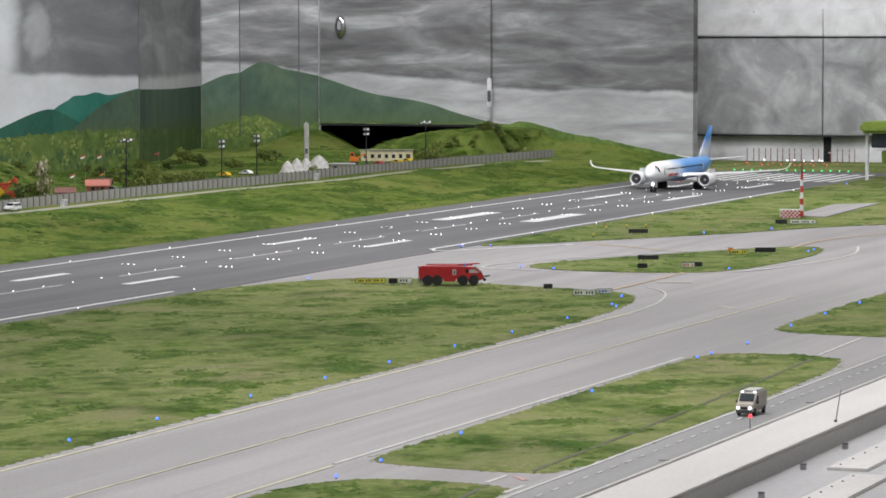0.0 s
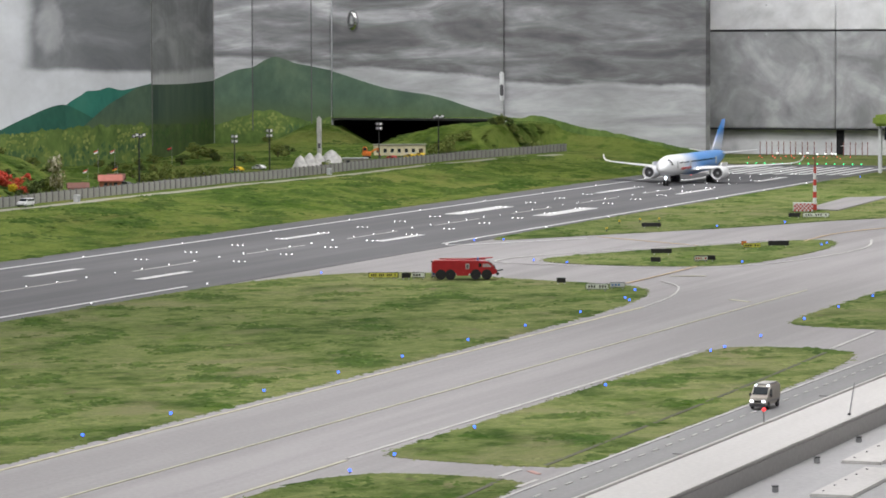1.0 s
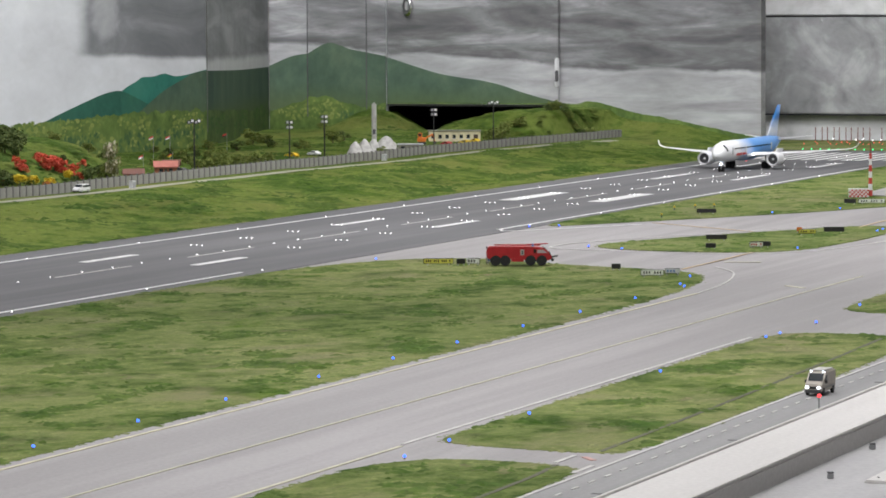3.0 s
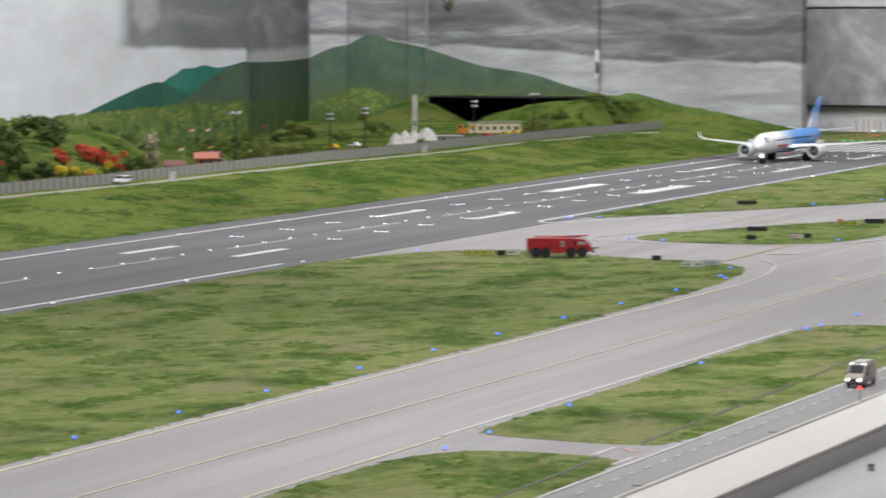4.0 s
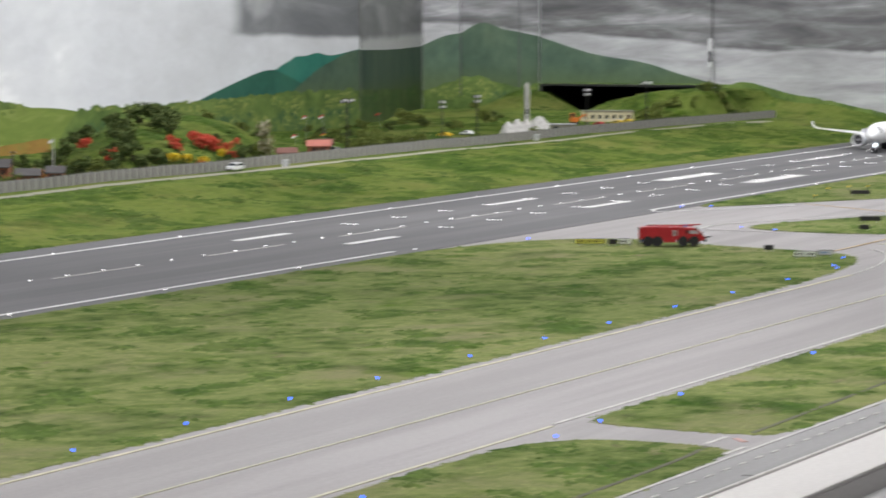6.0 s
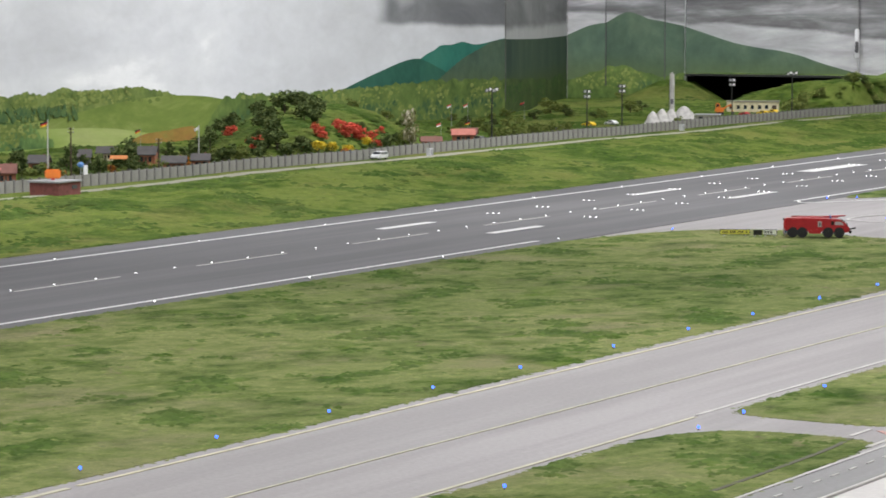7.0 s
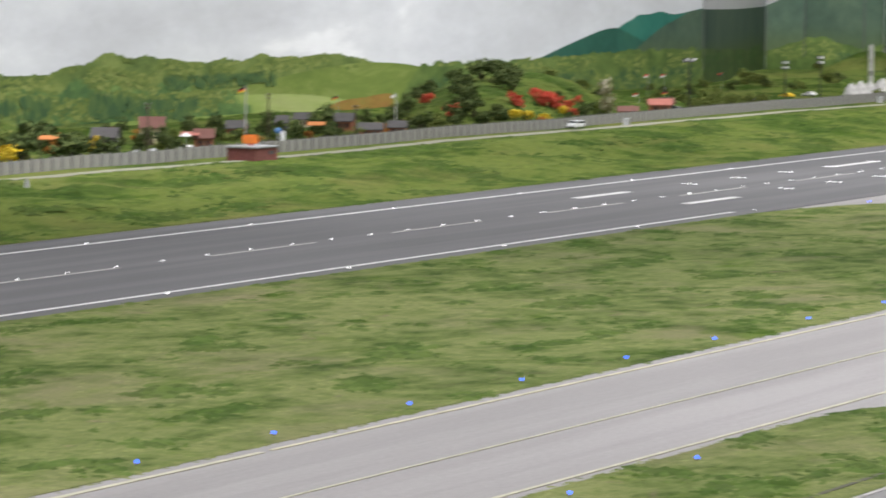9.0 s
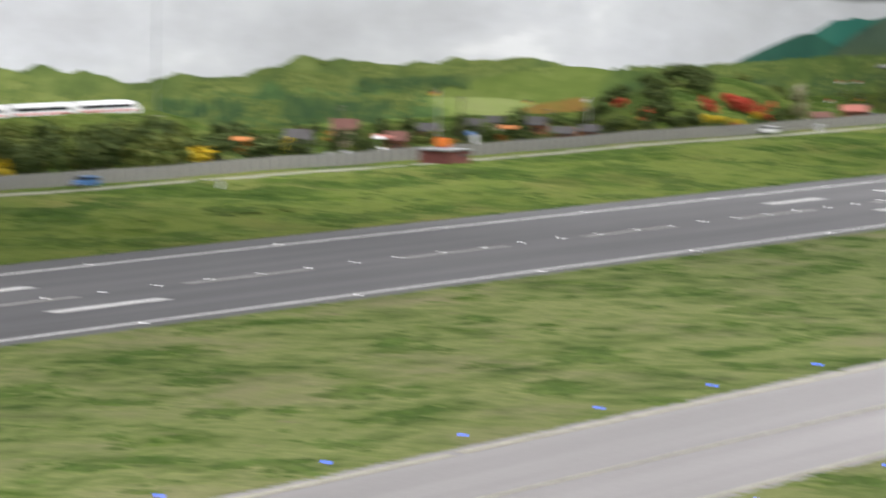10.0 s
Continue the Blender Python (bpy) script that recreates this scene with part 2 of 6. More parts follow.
def prism(profile, x0, x1, bevel=0.0):
    """A side profile of (y, z), drawn out from x0 to x1."""
    bm = bmesh.new()
    a = [bm.verts.new((x0, y, z)) for y, z in profile]
    b = [bm.verts.new((x1, y, z)) for y, z in profile]
    bm.faces.new(a)
    bm.faces.new(b[::-1])
    for i in range(len(a)):
        j = (i + 1) % len(a)
        bm.faces.new((a[i], a[j], b[j], b[i]))
    if bevel:
        bmesh.ops.bevel(bm, geom=bm.edges[:], offset=bevel, segments=2, affect="EDGES", clamp_overlap=True)
    return bm


def plate(outline, z0, z1):
    """A level plate with an outline of (x, y)."""
    bm = bmesh.new()
    a = [bm.verts.new((x, y, z0)) for x, y in outline]
    b = [bm.verts.new((x, y, z1)) for x, y in outline]
    bm.faces.new(a[::-1])
    bm.faces.new(b)
    for i in range(len(a)):
        j = (i + 1) % len(a)
        bm.faces.new((a[i], a[j], b[j], b[i]))
    return bm


def loft(rings, bm=None):
    own = bm or bmesh.new()
    vs = [[own.verts.new(p) for p in ring] for ring in rings]
    n = len(vs[0])
    for a, b in zip(vs, vs[1:]):
        for i in range(n):
            own.faces.new((a[i], a[(i + 1) % n], b[(i + 1) % n], b[i]))
    own.faces.new(vs[0][::-1])
    own.faces.new(vs[-1])
    return own


def rounded(outline, steps=2):
    """Corner cutting for a closed outline."""
    for _ in range(steps):
        out = []
        for i, p in enumerate(outline):
            q = outline[(i + 1) % len(outline)]
            d = math.hypot(q[0] - p[0], q[1] - p[1])
            k = min(0.25, 0.12 / max(d, 1e-6))
            out.append((p[0] + (q[0] - p[0]) * k, p[1] + (q[1] - p[1]) * k))
            out.append((q[0] - (q[0] - p[0]) * k, q[1] - (q[1] - p[1]) * k))
        outline = out
    return outline


def band(points, width, z, z1, bm=None):
    """A flat ribbon along (x, y) points, from z up to z1."""
    own = bm or bmesh.new()
    pts = [Vector(p) for p in points]
    rows = []
    for i, p in enumerate(pts):
        d = (pts[min(i + 1, len(pts) - 1)] - pts[max(i - 1, 0)]).normalized()
        n = Vector((d.y, -d.x)) * width / 2
        rows.append([own.verts.new((*(p + n), z)), own.verts.new((*(p + n), z1)), own.verts.new((*(p - n), z1)), own.verts.new((*(p - n), z))])
    for a, b in zip(rows, rows[1:]):
        for i in range(4):
            own.faces.new((a[i], a[(i + 1) % 4], b[(i + 1) % 4], b[i]))
    own.faces.new(rows[0][::-1])
    own.faces.new(rows[-1])
    return own


def curve_points(pts, n=8):
    """Catmull-Rom through (x, y) points."""
    out = []
    for i in range(len(pts) - 1):
        p0, p1, p2, p3 = [Vector(pts[min(max(k, 0), len(pts) - 1)]) for k in (i - 1, i, i + 1, i + 2)]
        for j in range(n):
            t = j / n
            out.append(0.5 * ((2 * p1) + (p2 - p0) * t + (2 * p0 - 5 * p1 + 4 * p2 - p3) * t * t + (3 * p1 - p0 - 3 * p2 + p3) * t ** 3))
    out.append(Vector(pts[-1]))
    return out


def inside(x, y, poly):
    c = False
    j = len(poly) - 1
    for i in range(len(poly)):
        xi, yi = poly[i]
        xj, yj = poly[j]
        if (yi > y) != (yj > y) and x < (xj - xi) * (y - yi) / (yj - yi) + xi:
            c = not c
        j = i
    return c


def smooth01(t):
    t = min(1.0, max(0.0, t))
    return t * t * (3 - 2 * t)

# ---- the hall ----
tagged(part("floor", box((-1.5, 4.5, -1.025), (11.0, 22.0, 0.05)), M_HALLF), "dark grey carpeted hall floor", "floor", kind="structure")
tagged(part("ceiling", box((-1.5, 4.5, 2.025), (11.0, 22.0, 0.05)), M_CEIL), "grey painted hall ceiling above the layout", "ceiling", kind="structure")
tagged(part("wall_east", box((4.05, 4.5, 0.5), (0.1, 22.0, 3.0)), M_HALL), "plain grey hall wall", "wall", kind="structure")
tagged(part("wall_south", box((-1.5, -6.55, 0.5), (11.0, 0.1, 3.0)), M_HALL), "plain grey hall wall", "wall", kind="structure")


def soft(n, value, a, b):
    """A smooth step from 0 at a to 1 at b."""
    r = n.t.nodes.new("ShaderNodeMapRange")
    r.interpolation_type = "SMOOTHSTEP"
    r.inputs["From Min"].default_value, r.inputs["From Max"].default_value = a, b
    n.link(value, r.inputs["Value"])
    return r.outputs["Result"]


def split_xyz(n):
    sep = n.t.nodes.new("ShaderNodeSeparateXYZ")
    n.link(n.coord.outputs["Object"], sep.inputs[0])
    return sep.outputs


def wobble(n, value, amount, scale, stretch=(1, 1, 1), loc=(0, 0, 0), detail=5):
    return n.math("ADD", value, n.math("MULTIPLY", n.math("SUBTRACT", n.noise(scale, detail, 0.6, stretch, 0.4, loc), 0.5), amount))


def brushed(n, col, amount=0.08, scale=26, stretch=(1, 0.5, 1)):
    """Faint brush texture over painted cloud."""
    f = n.ramp(n.noise(scale, 5, 0.65, stretch, 0.5, (4, 1, 6)), [(0.3, (1 - amount,) * 3), (0.7, (1 + amount * 0.6,) * 3)])
    return n.mix(1.0, col, f, "MULTIPLY")


def storm_sky(name, gain):
    """Rolling storm cloud in long streaks over a pale strip of sky with a ragged upper edge."""
    n = Net(name, 0.7, 0, 0.2)
    p = split_xyz(n)

    def grey(v):
        return (v * gain, v * 1.012 * gain, v * 1.045 * gain)

    streak = n.math("ADD", n.math("MULTIPLY", n.noise(2.6, 6, 0.55, (0.75, 1, 3.6), 0.9, (1.3, 0.2, 4.1)), 0.7),
                    n.math("MULTIPLY", n.noise(9, 5, 0.6, (0.6, 1, 2.4), 0.7, (6, 2, 3)), 0.3))
    cloud = n.ramp(streak, [(0.34, grey(0.075)), (0.46, grey(0.118)), (0.55, grey(0.175)), (0.65, grey(0.31))])
    # the pale strip climbs towards the mountain
    rise = n.math("MULTIPLY", n.math("MAXIMUM", n.math("SUBTRACT", -4.40, p["X"]), 0.0), 0.075)
    over = n.math("SUBTRACT", wobble(n, p["Z"], 0.075, 3.4, (1, 1, 1.6), (2, 5, 1)), n.math("ADD", rise, 0.285))
    belly = n.ramp(over, [(0.0, (0.62, 0.62, 0.62)), (0.13, (1.0, 1.0, 1.0))])
    cloud = n.mix(1.0, cloud, belly, "MULTIPLY")
    gain = min(gain, 1.25)
    pale = n.ramp(n.noise(4, 6, 0.6, (0.6, 1, 3.2), 0.5, (8, 3, 2)), [(0.36, grey(0.235)), (0.5, grey(0.315)), (0.64, grey(0.40))])
    return n.done(brushed(n, n.mix(soft(n, over, -0.004, 0.016), pale, cloud), 0.10, 22, (0.5, 1, 1.4)))


def pale_sky(name, gain=1.0):
    """Soft pale cloud with one dark bank at the corner end, a light swirl in its edge."""
    n = Net(name, 0.7, 0, 0.2)
    p = split_xyz(n)
    f = n.math("ADD", n.math("MULTIPLY", n.noise(1.7, 6, 0.5, (1, 0.55, 1.3), 0.6, (2.3, 5.2, 1.1)), 0.7),
               n.math("MULTIPLY", n.noise(6, 5, 0.6, (1, 0.5, 1.2), 0.4, (1, 2, 7)), 0.3))
    col = n.ramp(f, [(0.36, (0.49, 0.50, 0.525)), (0.50, (0.585, 0.60, 0.63)), (0.58, (0.65, 0.665, 0.69)), (0.63, (0.77, 0.78, 0.80))])
    edge = n.math("ADD", n.math("MULTIPLY", n.math("SUBTRACT", p["Y"], 10.5), -0.024), 0.374)
    along = wobble(n, p["Y"], 0.12, 5, (1, 0.6, 1.2), (3, 1, 5))
    above = n.math("SUBTRACT", wobble(n, p["Z"], 0.035, 6, (1, 0.5, 1), (7, 2, 5)), edge)
    gate = n.math("MULTIPLY", soft(n, along, 10.10, 10.24), soft(n, above, -0.010, 0.014))
    bank = n.ramp(n.noise(3.4, 6, 0.6, (1, 0.5, 1.6), 0.7, (4, 9, 2)), [(0.34, (0.125, 0.130, 0.140)), (0.52, (0.180, 0.186, 0.198)), (0.68, (0.27, 0.276, 0.29))])
    col = n.mix(gate, col, bank)
    u = n.math("DIVIDE", n.math("SUBTRACT", along, 10.34), 0.11)
    v = n.math("DIVIDE", n.math("SUBTRACT", p["Z"], 0.51), 0.10)
    d = n.math("ADD", n.math("MULTIPLY", u, u), n.math("MULTIPLY", v, v))
    swirl = n.math("SUBTRACT", 1.0, soft(n, wobble(n, d, 4.5, 3.6, (1, 0.8, 1.4), (2, 2, 8), 7), 0.0, 1.3))
    col = n.mix(n.math("MULTIPLY", swirl, 0.38), col, (0.56, 0.565, 0.585))
    return n.done(brushed(n, n.mix(1.0, col, (gain, gain, gain), "MULTIPLY"), 0.05))


def corner_sky(name):
    """Dark cloud over a lighter foot."""
    n = Net(name, 0.7, 0, 0.2)
    p = split_xyz(n)
    dark = n.ramp(n.noise(3.6, 6, 0.6, (0.4, 0.4, 2.2), 0.6, (7.3, 3.2, 2.1)), [(0.34, (0.125, 0.128, 0.134)), (0.5, (0.185, 0.189, 0.197)), (0.66, (0.265, 0.27, 0.28))])
    col = n.mix(soft(n, wobble(n, p["Z"], 0.05, 4, (0.6, 0.6, 1)), 0.335, 0.37), (0.40, 0.405, 0.415), dark)
    return n.done(brushed(n, col, 0.12, 30, (1, 1, 0.15)))


def cloud_panel(name, dark, mid, light):
    """Dappled grey cloud sprayed on a board."""
    n = Net(name, 0.6, 0, 0.3)
    f = n.math("ADD", n.math("MULTIPLY", n.noise(4.2, 5, 0.55, (1, 1, 1.1), 0.8, (4.3, 9.2, 0.6)), 0.75), n.math("MULTIPLY", n.noise(13, 4, 0.6, (1, 1, 1), 0.5, (1, 4, 2)), 0.25))
    return n.done(brushed(n, n.ramp(f, [(0.38, dark), (0.5, mid), (0.62, light)]), 0.06))


M_SKY_B = storm_sky("painted_storm_sky", 1.0)
M_SKY_L = storm_sky("painted_worn_storm_sky", 2.3)
M_SKY_M = storm_sky("painted_lighter_storm_sky", 1.6)
M_SKY_S = pale_sky("painted_pale_sky")
M_SKY_F = corner_sky("painted_dark_sky")
M_PANEL = cloud_panel("painted_grey_panel", (0.185, 0.187, 0.193), (0.285, 0.29, 0.30), (0.43, 0.435, 0.447))
M_PANEL_L = cloud_panel("painted_light_panel", (0.40, 0.405, 0.415), (0.52, 0.525, 0.535), (0.62, 0.625, 0.635))

SIDE_X, BACK_Y, PANEL_Y = -5.35, 12.90, 13.45
FACET = ((-5.35, 11.10), (-5.935, 12.90))
TOP = 2.0


def slab(a, b, z0, z1, material, name, thick=0.06, parent=None, label=""):
    """An upright board from a to b (x, y); its thickness lies on the left of a to b."""
    a, b = Vector(a), Vector(b)
    d = (b - a).normalized()
    n = Vector((-d.y, d.x)) * thick
    ob = part(name, plate([a, b, b + n, a + n], z0, z1), material, parent)
    return ob


def wall_piece(ob, label):
    return tagged(ob, label, "wall", kind="structure")


# side wall, in two boards with a visible joint
wall_piece(slab((SIDE_X - 0.003, 2.0), (SIDE_X - 0.003, 6.862), -0.2, TOP, M_SKY_S, "wall_west"), "backdrop board painted with pale clouds and woods")
wall_piece(slab((SIDE_X, 6.865), (SIDE_X, 11.10), -0.2, TOP, M_SKY_S, "wall_west_long"), "backdrop board painted with pale clouds over green hills")
wall_piece(slab(FACET[0], FACET[1], -0.2, TOP, M_SKY_F, "wall_corner"), "dark backdrop board painted with a green mountain flank")
wall_piece(slab((-7.0, -6.5), (-7.0, 15.0), -1.0, TOP, M_HALL, "wall_outer"), "plain grey hall wall behind the backdrop")
# back wall round the service hatch
HX0, HX1, HZ = -5.404, -4.664, 0.146
wall_piece(slab((-5.935, BACK_Y), (-5.757, BACK_Y), -0.2, TOP, M_SKY_L, "wall_north_strip"), "narrow worn backdrop board painted with pale cloud and a mountain flank")
wall_piece(slab((-5.757, BACK_Y), (HX0 + 0.003, BACK_Y), -0.2, TOP, M_SKY_M, "wall_north_left"), "backdrop board painted with storm clouds and a mountain")
wall_piece(slab((HX1 - 0.003, BACK_Y), (-3.838, BACK_Y), -0.2, TOP, M_SKY_B, "wall_north_right"), "backdrop board painted with dark storm clouds")
hatch = thing("hatch_door", "service hatch painted with storm clouds and a mountain", "door", group="")
part("leaf", box(((HX0 + HX1) / 2, BACK_Y - 0.004, (HZ + TOP) / 2), (HX1 - HX0 - 0.006, 0.03, TOP - HZ)), M_SKY_B, hatch)
part("edge_trim", box(((HX0 + HX1) / 2, BACK_Y - 0.022, HZ + 0.004), (HX1 - HX0 - 0.006, 0.004, 0.008)), M_BLACK, hatch, "black bottom edge")
part("side_trim", box((HX0 + 0.004, BACK_Y - 0.022, (HZ + 0.01 + 1.2) / 2), (0.005, 0.004, 1.2 - HZ)), M_STEEL, hatch, "pale metal edge strip")
knob = part("knob", loft([[(-5.305 + math.cos(a) * r * 0.62, y, 0.544 + math.sin(a) * r * 1.2) for a in [i * math.pi / 8 for i in range(16)]]
                          for y, r in ((BACK_Y - 0.019, 0.034), (BACK_Y - 0.034, 0.036), (BACK_Y - 0.042, 0.026), (BACK_Y - 0.040, 0.016))]), M_CHROME, hatch, "oval chrome recessed lock", True)
part("key_bar", box((-5.305, BACK_Y - 0.044, 0.548), (0.010, 0.012, 0.034), 0.003), M_STEEL, knob)
latch = part("latch", box((-4.669, BACK_Y - 0.026, 0.283), (0.018, 0.012, 0.115), 0.004), M_LGREY, hatch, "white latch with a black turn key")
part("turn_key", box((-4.666, BACK_Y - 0.038, 0.268), (0.012, 0.014, 0.045), 0.003), M_DARKGREY, latch)
# dark space behind the hatch: black boards added in place of its shade
void = [slab((-5.5, 14.2), (-4.3, 14.2), -0.2, 0.9, M_VOID, "wall_void_back"), slab((-5.5, 13.0), (-5.5, 14.2), -0.2, 0.9, M_VOID, "wall_void_west"),
        slab((-4.3, 14.2), (-4.3, 13.0), -0.2, 0.9, M_VOID, "wall_void_east"), part("ceiling_void", box((-4.9, 13.6, 0.86), (1.2, 1.2, 0.03)), M_VOID)]
# black strip added to hide the board's bright end
void.append(part("wall_void_jamb", box((HX0 + 0.0056, BACK_Y + 0.036, 0.02), (0.005, 0.080, 0.246)), M_VOID))
for o in void:
    wall_piece(o, "added black board that stands for the dark behind the service hatch")
# grey panels behind the runway's end
wall_piece(slab((-4.03, PANEL_Y), (0.5, PANEL_Y), -0.2, TOP, M_PANEL_L, "wall_north_panels"), "pale grey cloudy end wall behind the runway")
wall_piece(slab((-4.03, BACK_Y + 0.07), (-4.03, PANEL_Y), -0.2, TOP, M_PANEL_L, "wall_return"), "narrow grey return of the end wall")


def end_board(x0, x1, z0, z1, mat):
    ob = wall_piece(part("wall_board", box(((x0 + x1) / 2, PANEL_Y - 0.02, (z0 + z1) / 2), (x1 - x0, 0.036, z1 - z0), 0.003), mat), "large grey painted board hung on the end wall")
    part("bottom_edge", box(((x0 + x1) / 2, PANEL_Y - 0.026, z0 - 0.004), (x1 - x0, 0.024, 0.006)), M_BLACK, ob, "black rubber edge")
    part("screw", rod(((x0 + x1) / 2, PANEL_Y - 0.042, z1 - 0.012), ((x0 + x1) / 2, PANEL_Y - 0.037, z1 - 0.012), 0.004), M_STEEL, ob)


for x0, x1 in ((-4.02, -3.456), (-3.452, -2.9), (-2.895, -2.3)):
    end_board(x0, x1, 0.110, 0.497, M_PANEL)
    end_board(x0, x1, 0.503, 0.612, M_PANEL_L)
# the gap's darkness is a flat box coloured black
tagged(part("wall_gap", box((-3.442, PANEL_Y - 0.004, 0.05), (0.030, 0.008, 0.12)), M_VOID), "dark gap in the end wall", "wall", kind="structure")

for sx, z0 in ((-5.757, 0.10), (-5.496, 0.10)):
    tagged(part("wall_seam", box((sx, BACK_Y - 0.006, (z0 + TOP) / 2), (0.003, 0.003, TOP - z0)), M_DARKGREY), "dark seam between two backdrop boards", "seam", kind="structure")
for fx, fy in ((FACET[0][0] + 0.004, FACET[0][1]), (FACET[1][0] + 0.006, FACET[1][1] - 0.006)):
    tagged(part("wall_seam", box((fx, fy, 1.05), (0.002, 0.002, 1.9)), M_FPOST), "pale worn seam between two backdrop boards", "seam", kind="structure")

# painted scenery on the boards: thin painted shapes that lie on the wall


def paint_mat(name, dark, mid, light, scale=9.0, stretch=(1, 1, 1), fine=0.25, foot=None):
    n = Net(name, 0.75, 0, 0.15)
    f = n.noise(scale, 7, 0.65, stretch, 0.3)
    col = n.ramp(f, [(0.34, dark), (0.5, mid), (0.66, light)])
    if foot:
        low = soft(n, wobble(n, split_xyz(n)["Z"], 0.05, 5), foot[0], foot[1])
        col = n.mix(low, foot[2], col)
    f2 = n.ramp(n.noise(scale * 7, 3, 0.6, stretch), [(0.3, (1 - fine,) * 3), (0.7, (1 + fine * 0.4,) * 3)])
    return n.done(n.mix(1.0, col, f2, "MULTIPLY"))


M_MTN = paint_mat("painted_mountain", (0.050, 0.084, 0.063), (0.069, 0.112, 0.078), (0.094, 0.138, 0.092), 5, (1, 1, 0.8), 0.1, (0.13, 0.25, (0.080, 0.118, 0.058)))
M_MTN_L = paint_mat("painted_worn_mountain", (0.072, 0.118, 0.088), (0.095, 0.150, 0.106), (0.122, 0.180, 0.122), 5, (1, 1, 0.8), 0.12, (0.13, 0.25, (0.105, 0.150, 0.078)))
# mountain paint darkened: the corner board's shade is put into its colour
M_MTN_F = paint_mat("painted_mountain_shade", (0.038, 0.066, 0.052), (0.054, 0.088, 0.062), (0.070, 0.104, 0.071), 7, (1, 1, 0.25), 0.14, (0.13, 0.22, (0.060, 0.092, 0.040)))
M_TEAL = paint_mat("painted_far_ridge", (0.022, 0.125, 0.098), (0.032, 0.160, 0.122), (0.045, 0.180, 0.135), 5, (1, 1, 1), 0.08)
M_TEAL2 = paint_mat("painted_teal_slope", (0.020, 0.080, 0.058), (0.030, 0.11, 0.078), (0.035, 0.12, 0.08), 5, (1, 1, 1), 0.08)
M_WOODS = paint_mat("painted_woods", (0.070, 0.112, 0.034), (0.136, 0.192, 0.052), (0.225, 0.275, 0.082), 9, (1, 1, 1), 0.2)
M_WOODS_D = paint_mat("painted_dark_woods", (0.046, 0.101, 0.043), (0.093, 0.171, 0.054), (0.171, 0.264, 0.078), 10, (1, 1, 0.9), 0.25)
# darker woods paint that carries the shade on the corner board
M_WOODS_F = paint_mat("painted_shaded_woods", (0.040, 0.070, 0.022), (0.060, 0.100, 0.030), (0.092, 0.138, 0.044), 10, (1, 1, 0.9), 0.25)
M_WOODS_B = paint_mat("painted_slope_woods", (0.058, 0.100, 0.027), (0.100, 0.158, 0.040), (0.158, 0.218, 0.060), 9, (1, 1, 0.9), 0.2)
M_MEADOW = paint_mat("painted_meadow", (0.110, 0.168, 0.036), (0.165, 0.225, 0.052), (0.265, 0.31, 0.10), 4, (1, 0.6, 2.0), 0.08)
M_FIELD = paint_mat("painted_pale_field", (0.21, 0.29, 0.07), (0.27, 0.35, 0.10), (0.34, 0.39, 0.15), 4, (1, 0.5, 2.2), 0.08)
M_PLOUGH = paint_mat("painted_ploughed_field", (0.19, 0.235, 0.06), (0.27, 0.175, 0.045), (0.29, 0.15, 0.05), 6, (1, 0.8, 2), 0.15)


def mural(wall, name, ridge, bottom, material, lift, lumps=0.0, pitch=0.05, label=""):
    """A painted shape: the ridge is (u, z) along the board, with lumps for tree tops."""
    if lift < 0.02:
        lift *= 0.35
    u0, u1 = ridge[0][0], ridge[-1][0]
    count = max(40, int(abs(u1 - u0) / (0.004 if lumps else 0.02)))
    line = curve_points(ridge, 10)
    us = [p.x for p in line]
    zs = [p.y for p in line]
    top = []
    for i in range(count + 1):
        u = u0 + (u1 - u0) * i / count
        z = float(np.interp(u, us, zs))
        if lumps:
            z += lumps * (1.3 * noise.noise((u / pitch * 1.3, 3, 1)) + 0.9 * abs(noise.noise((u / pitch * 3.7, 1, 5))) + 0.5 * noise.noise((u / pitch * 9, 2, 7)))
        top.append((u, z))
    verts, faces = [], []
    for u, z in top:
        for zz in (min(bottom, z - 0.002), z):
            if wall == "side":
                verts.append((SIDE_X + lift, u, zz))
            elif wall == "back":
                verts.append((u, BACK_Y - lift, zz))
            else:
                d = (Vector(FACET[1]) - Vector(FACET[0]))
                p = Vector(FACET[0]) + d * u
                nrm = Vector((d.y, -d.x)).normalized() * lift
                verts.append((p.x + nrm.x, p.y + nrm.y, zz))
    for i in range(len(top) - 1):
        faces.append((2 * i, 2 * i + 2, 2 * i + 3, 2 * i + 1))
    ob = raw(name, verts, faces, material)
    return tagged(ob, label or "painted hills on the backdrop board", "mural", kind="structure")


# side board
mural("side", "mural_far_ridge", [(10.18, 0.16), (10.446, 0.262), (10.55, 0.29), (10.594, 0.304), (10.68, 0.305), (10.766, 0.314), (10.876, 0.303), (11.098, 0.322)], 0.02, M_TEAL, 0.003, label="painted teal far ridge on the backdrop")
mural("side", "mural_teal_slope", [(9.80, 0.15), (9.95, 0.185), (10.15, 0.225), (10.32, 0.255), (10.432, 0.261), (10.55, 0.235), (10.68, 0.20)], 0.02, M_TEAL2, 0.0045, label="painted teal mountain slope on the backdrop")
mural("side", "mural_mountain", [(10.50, 0.16), (10.62, 0.205), (10.76, 0.255), (10.898, 0.289), (10.99, 0.310), (11.098, 0.319)], 0.02, M_MTN, 0.006, label="painted dark green mountain on the backdrop")
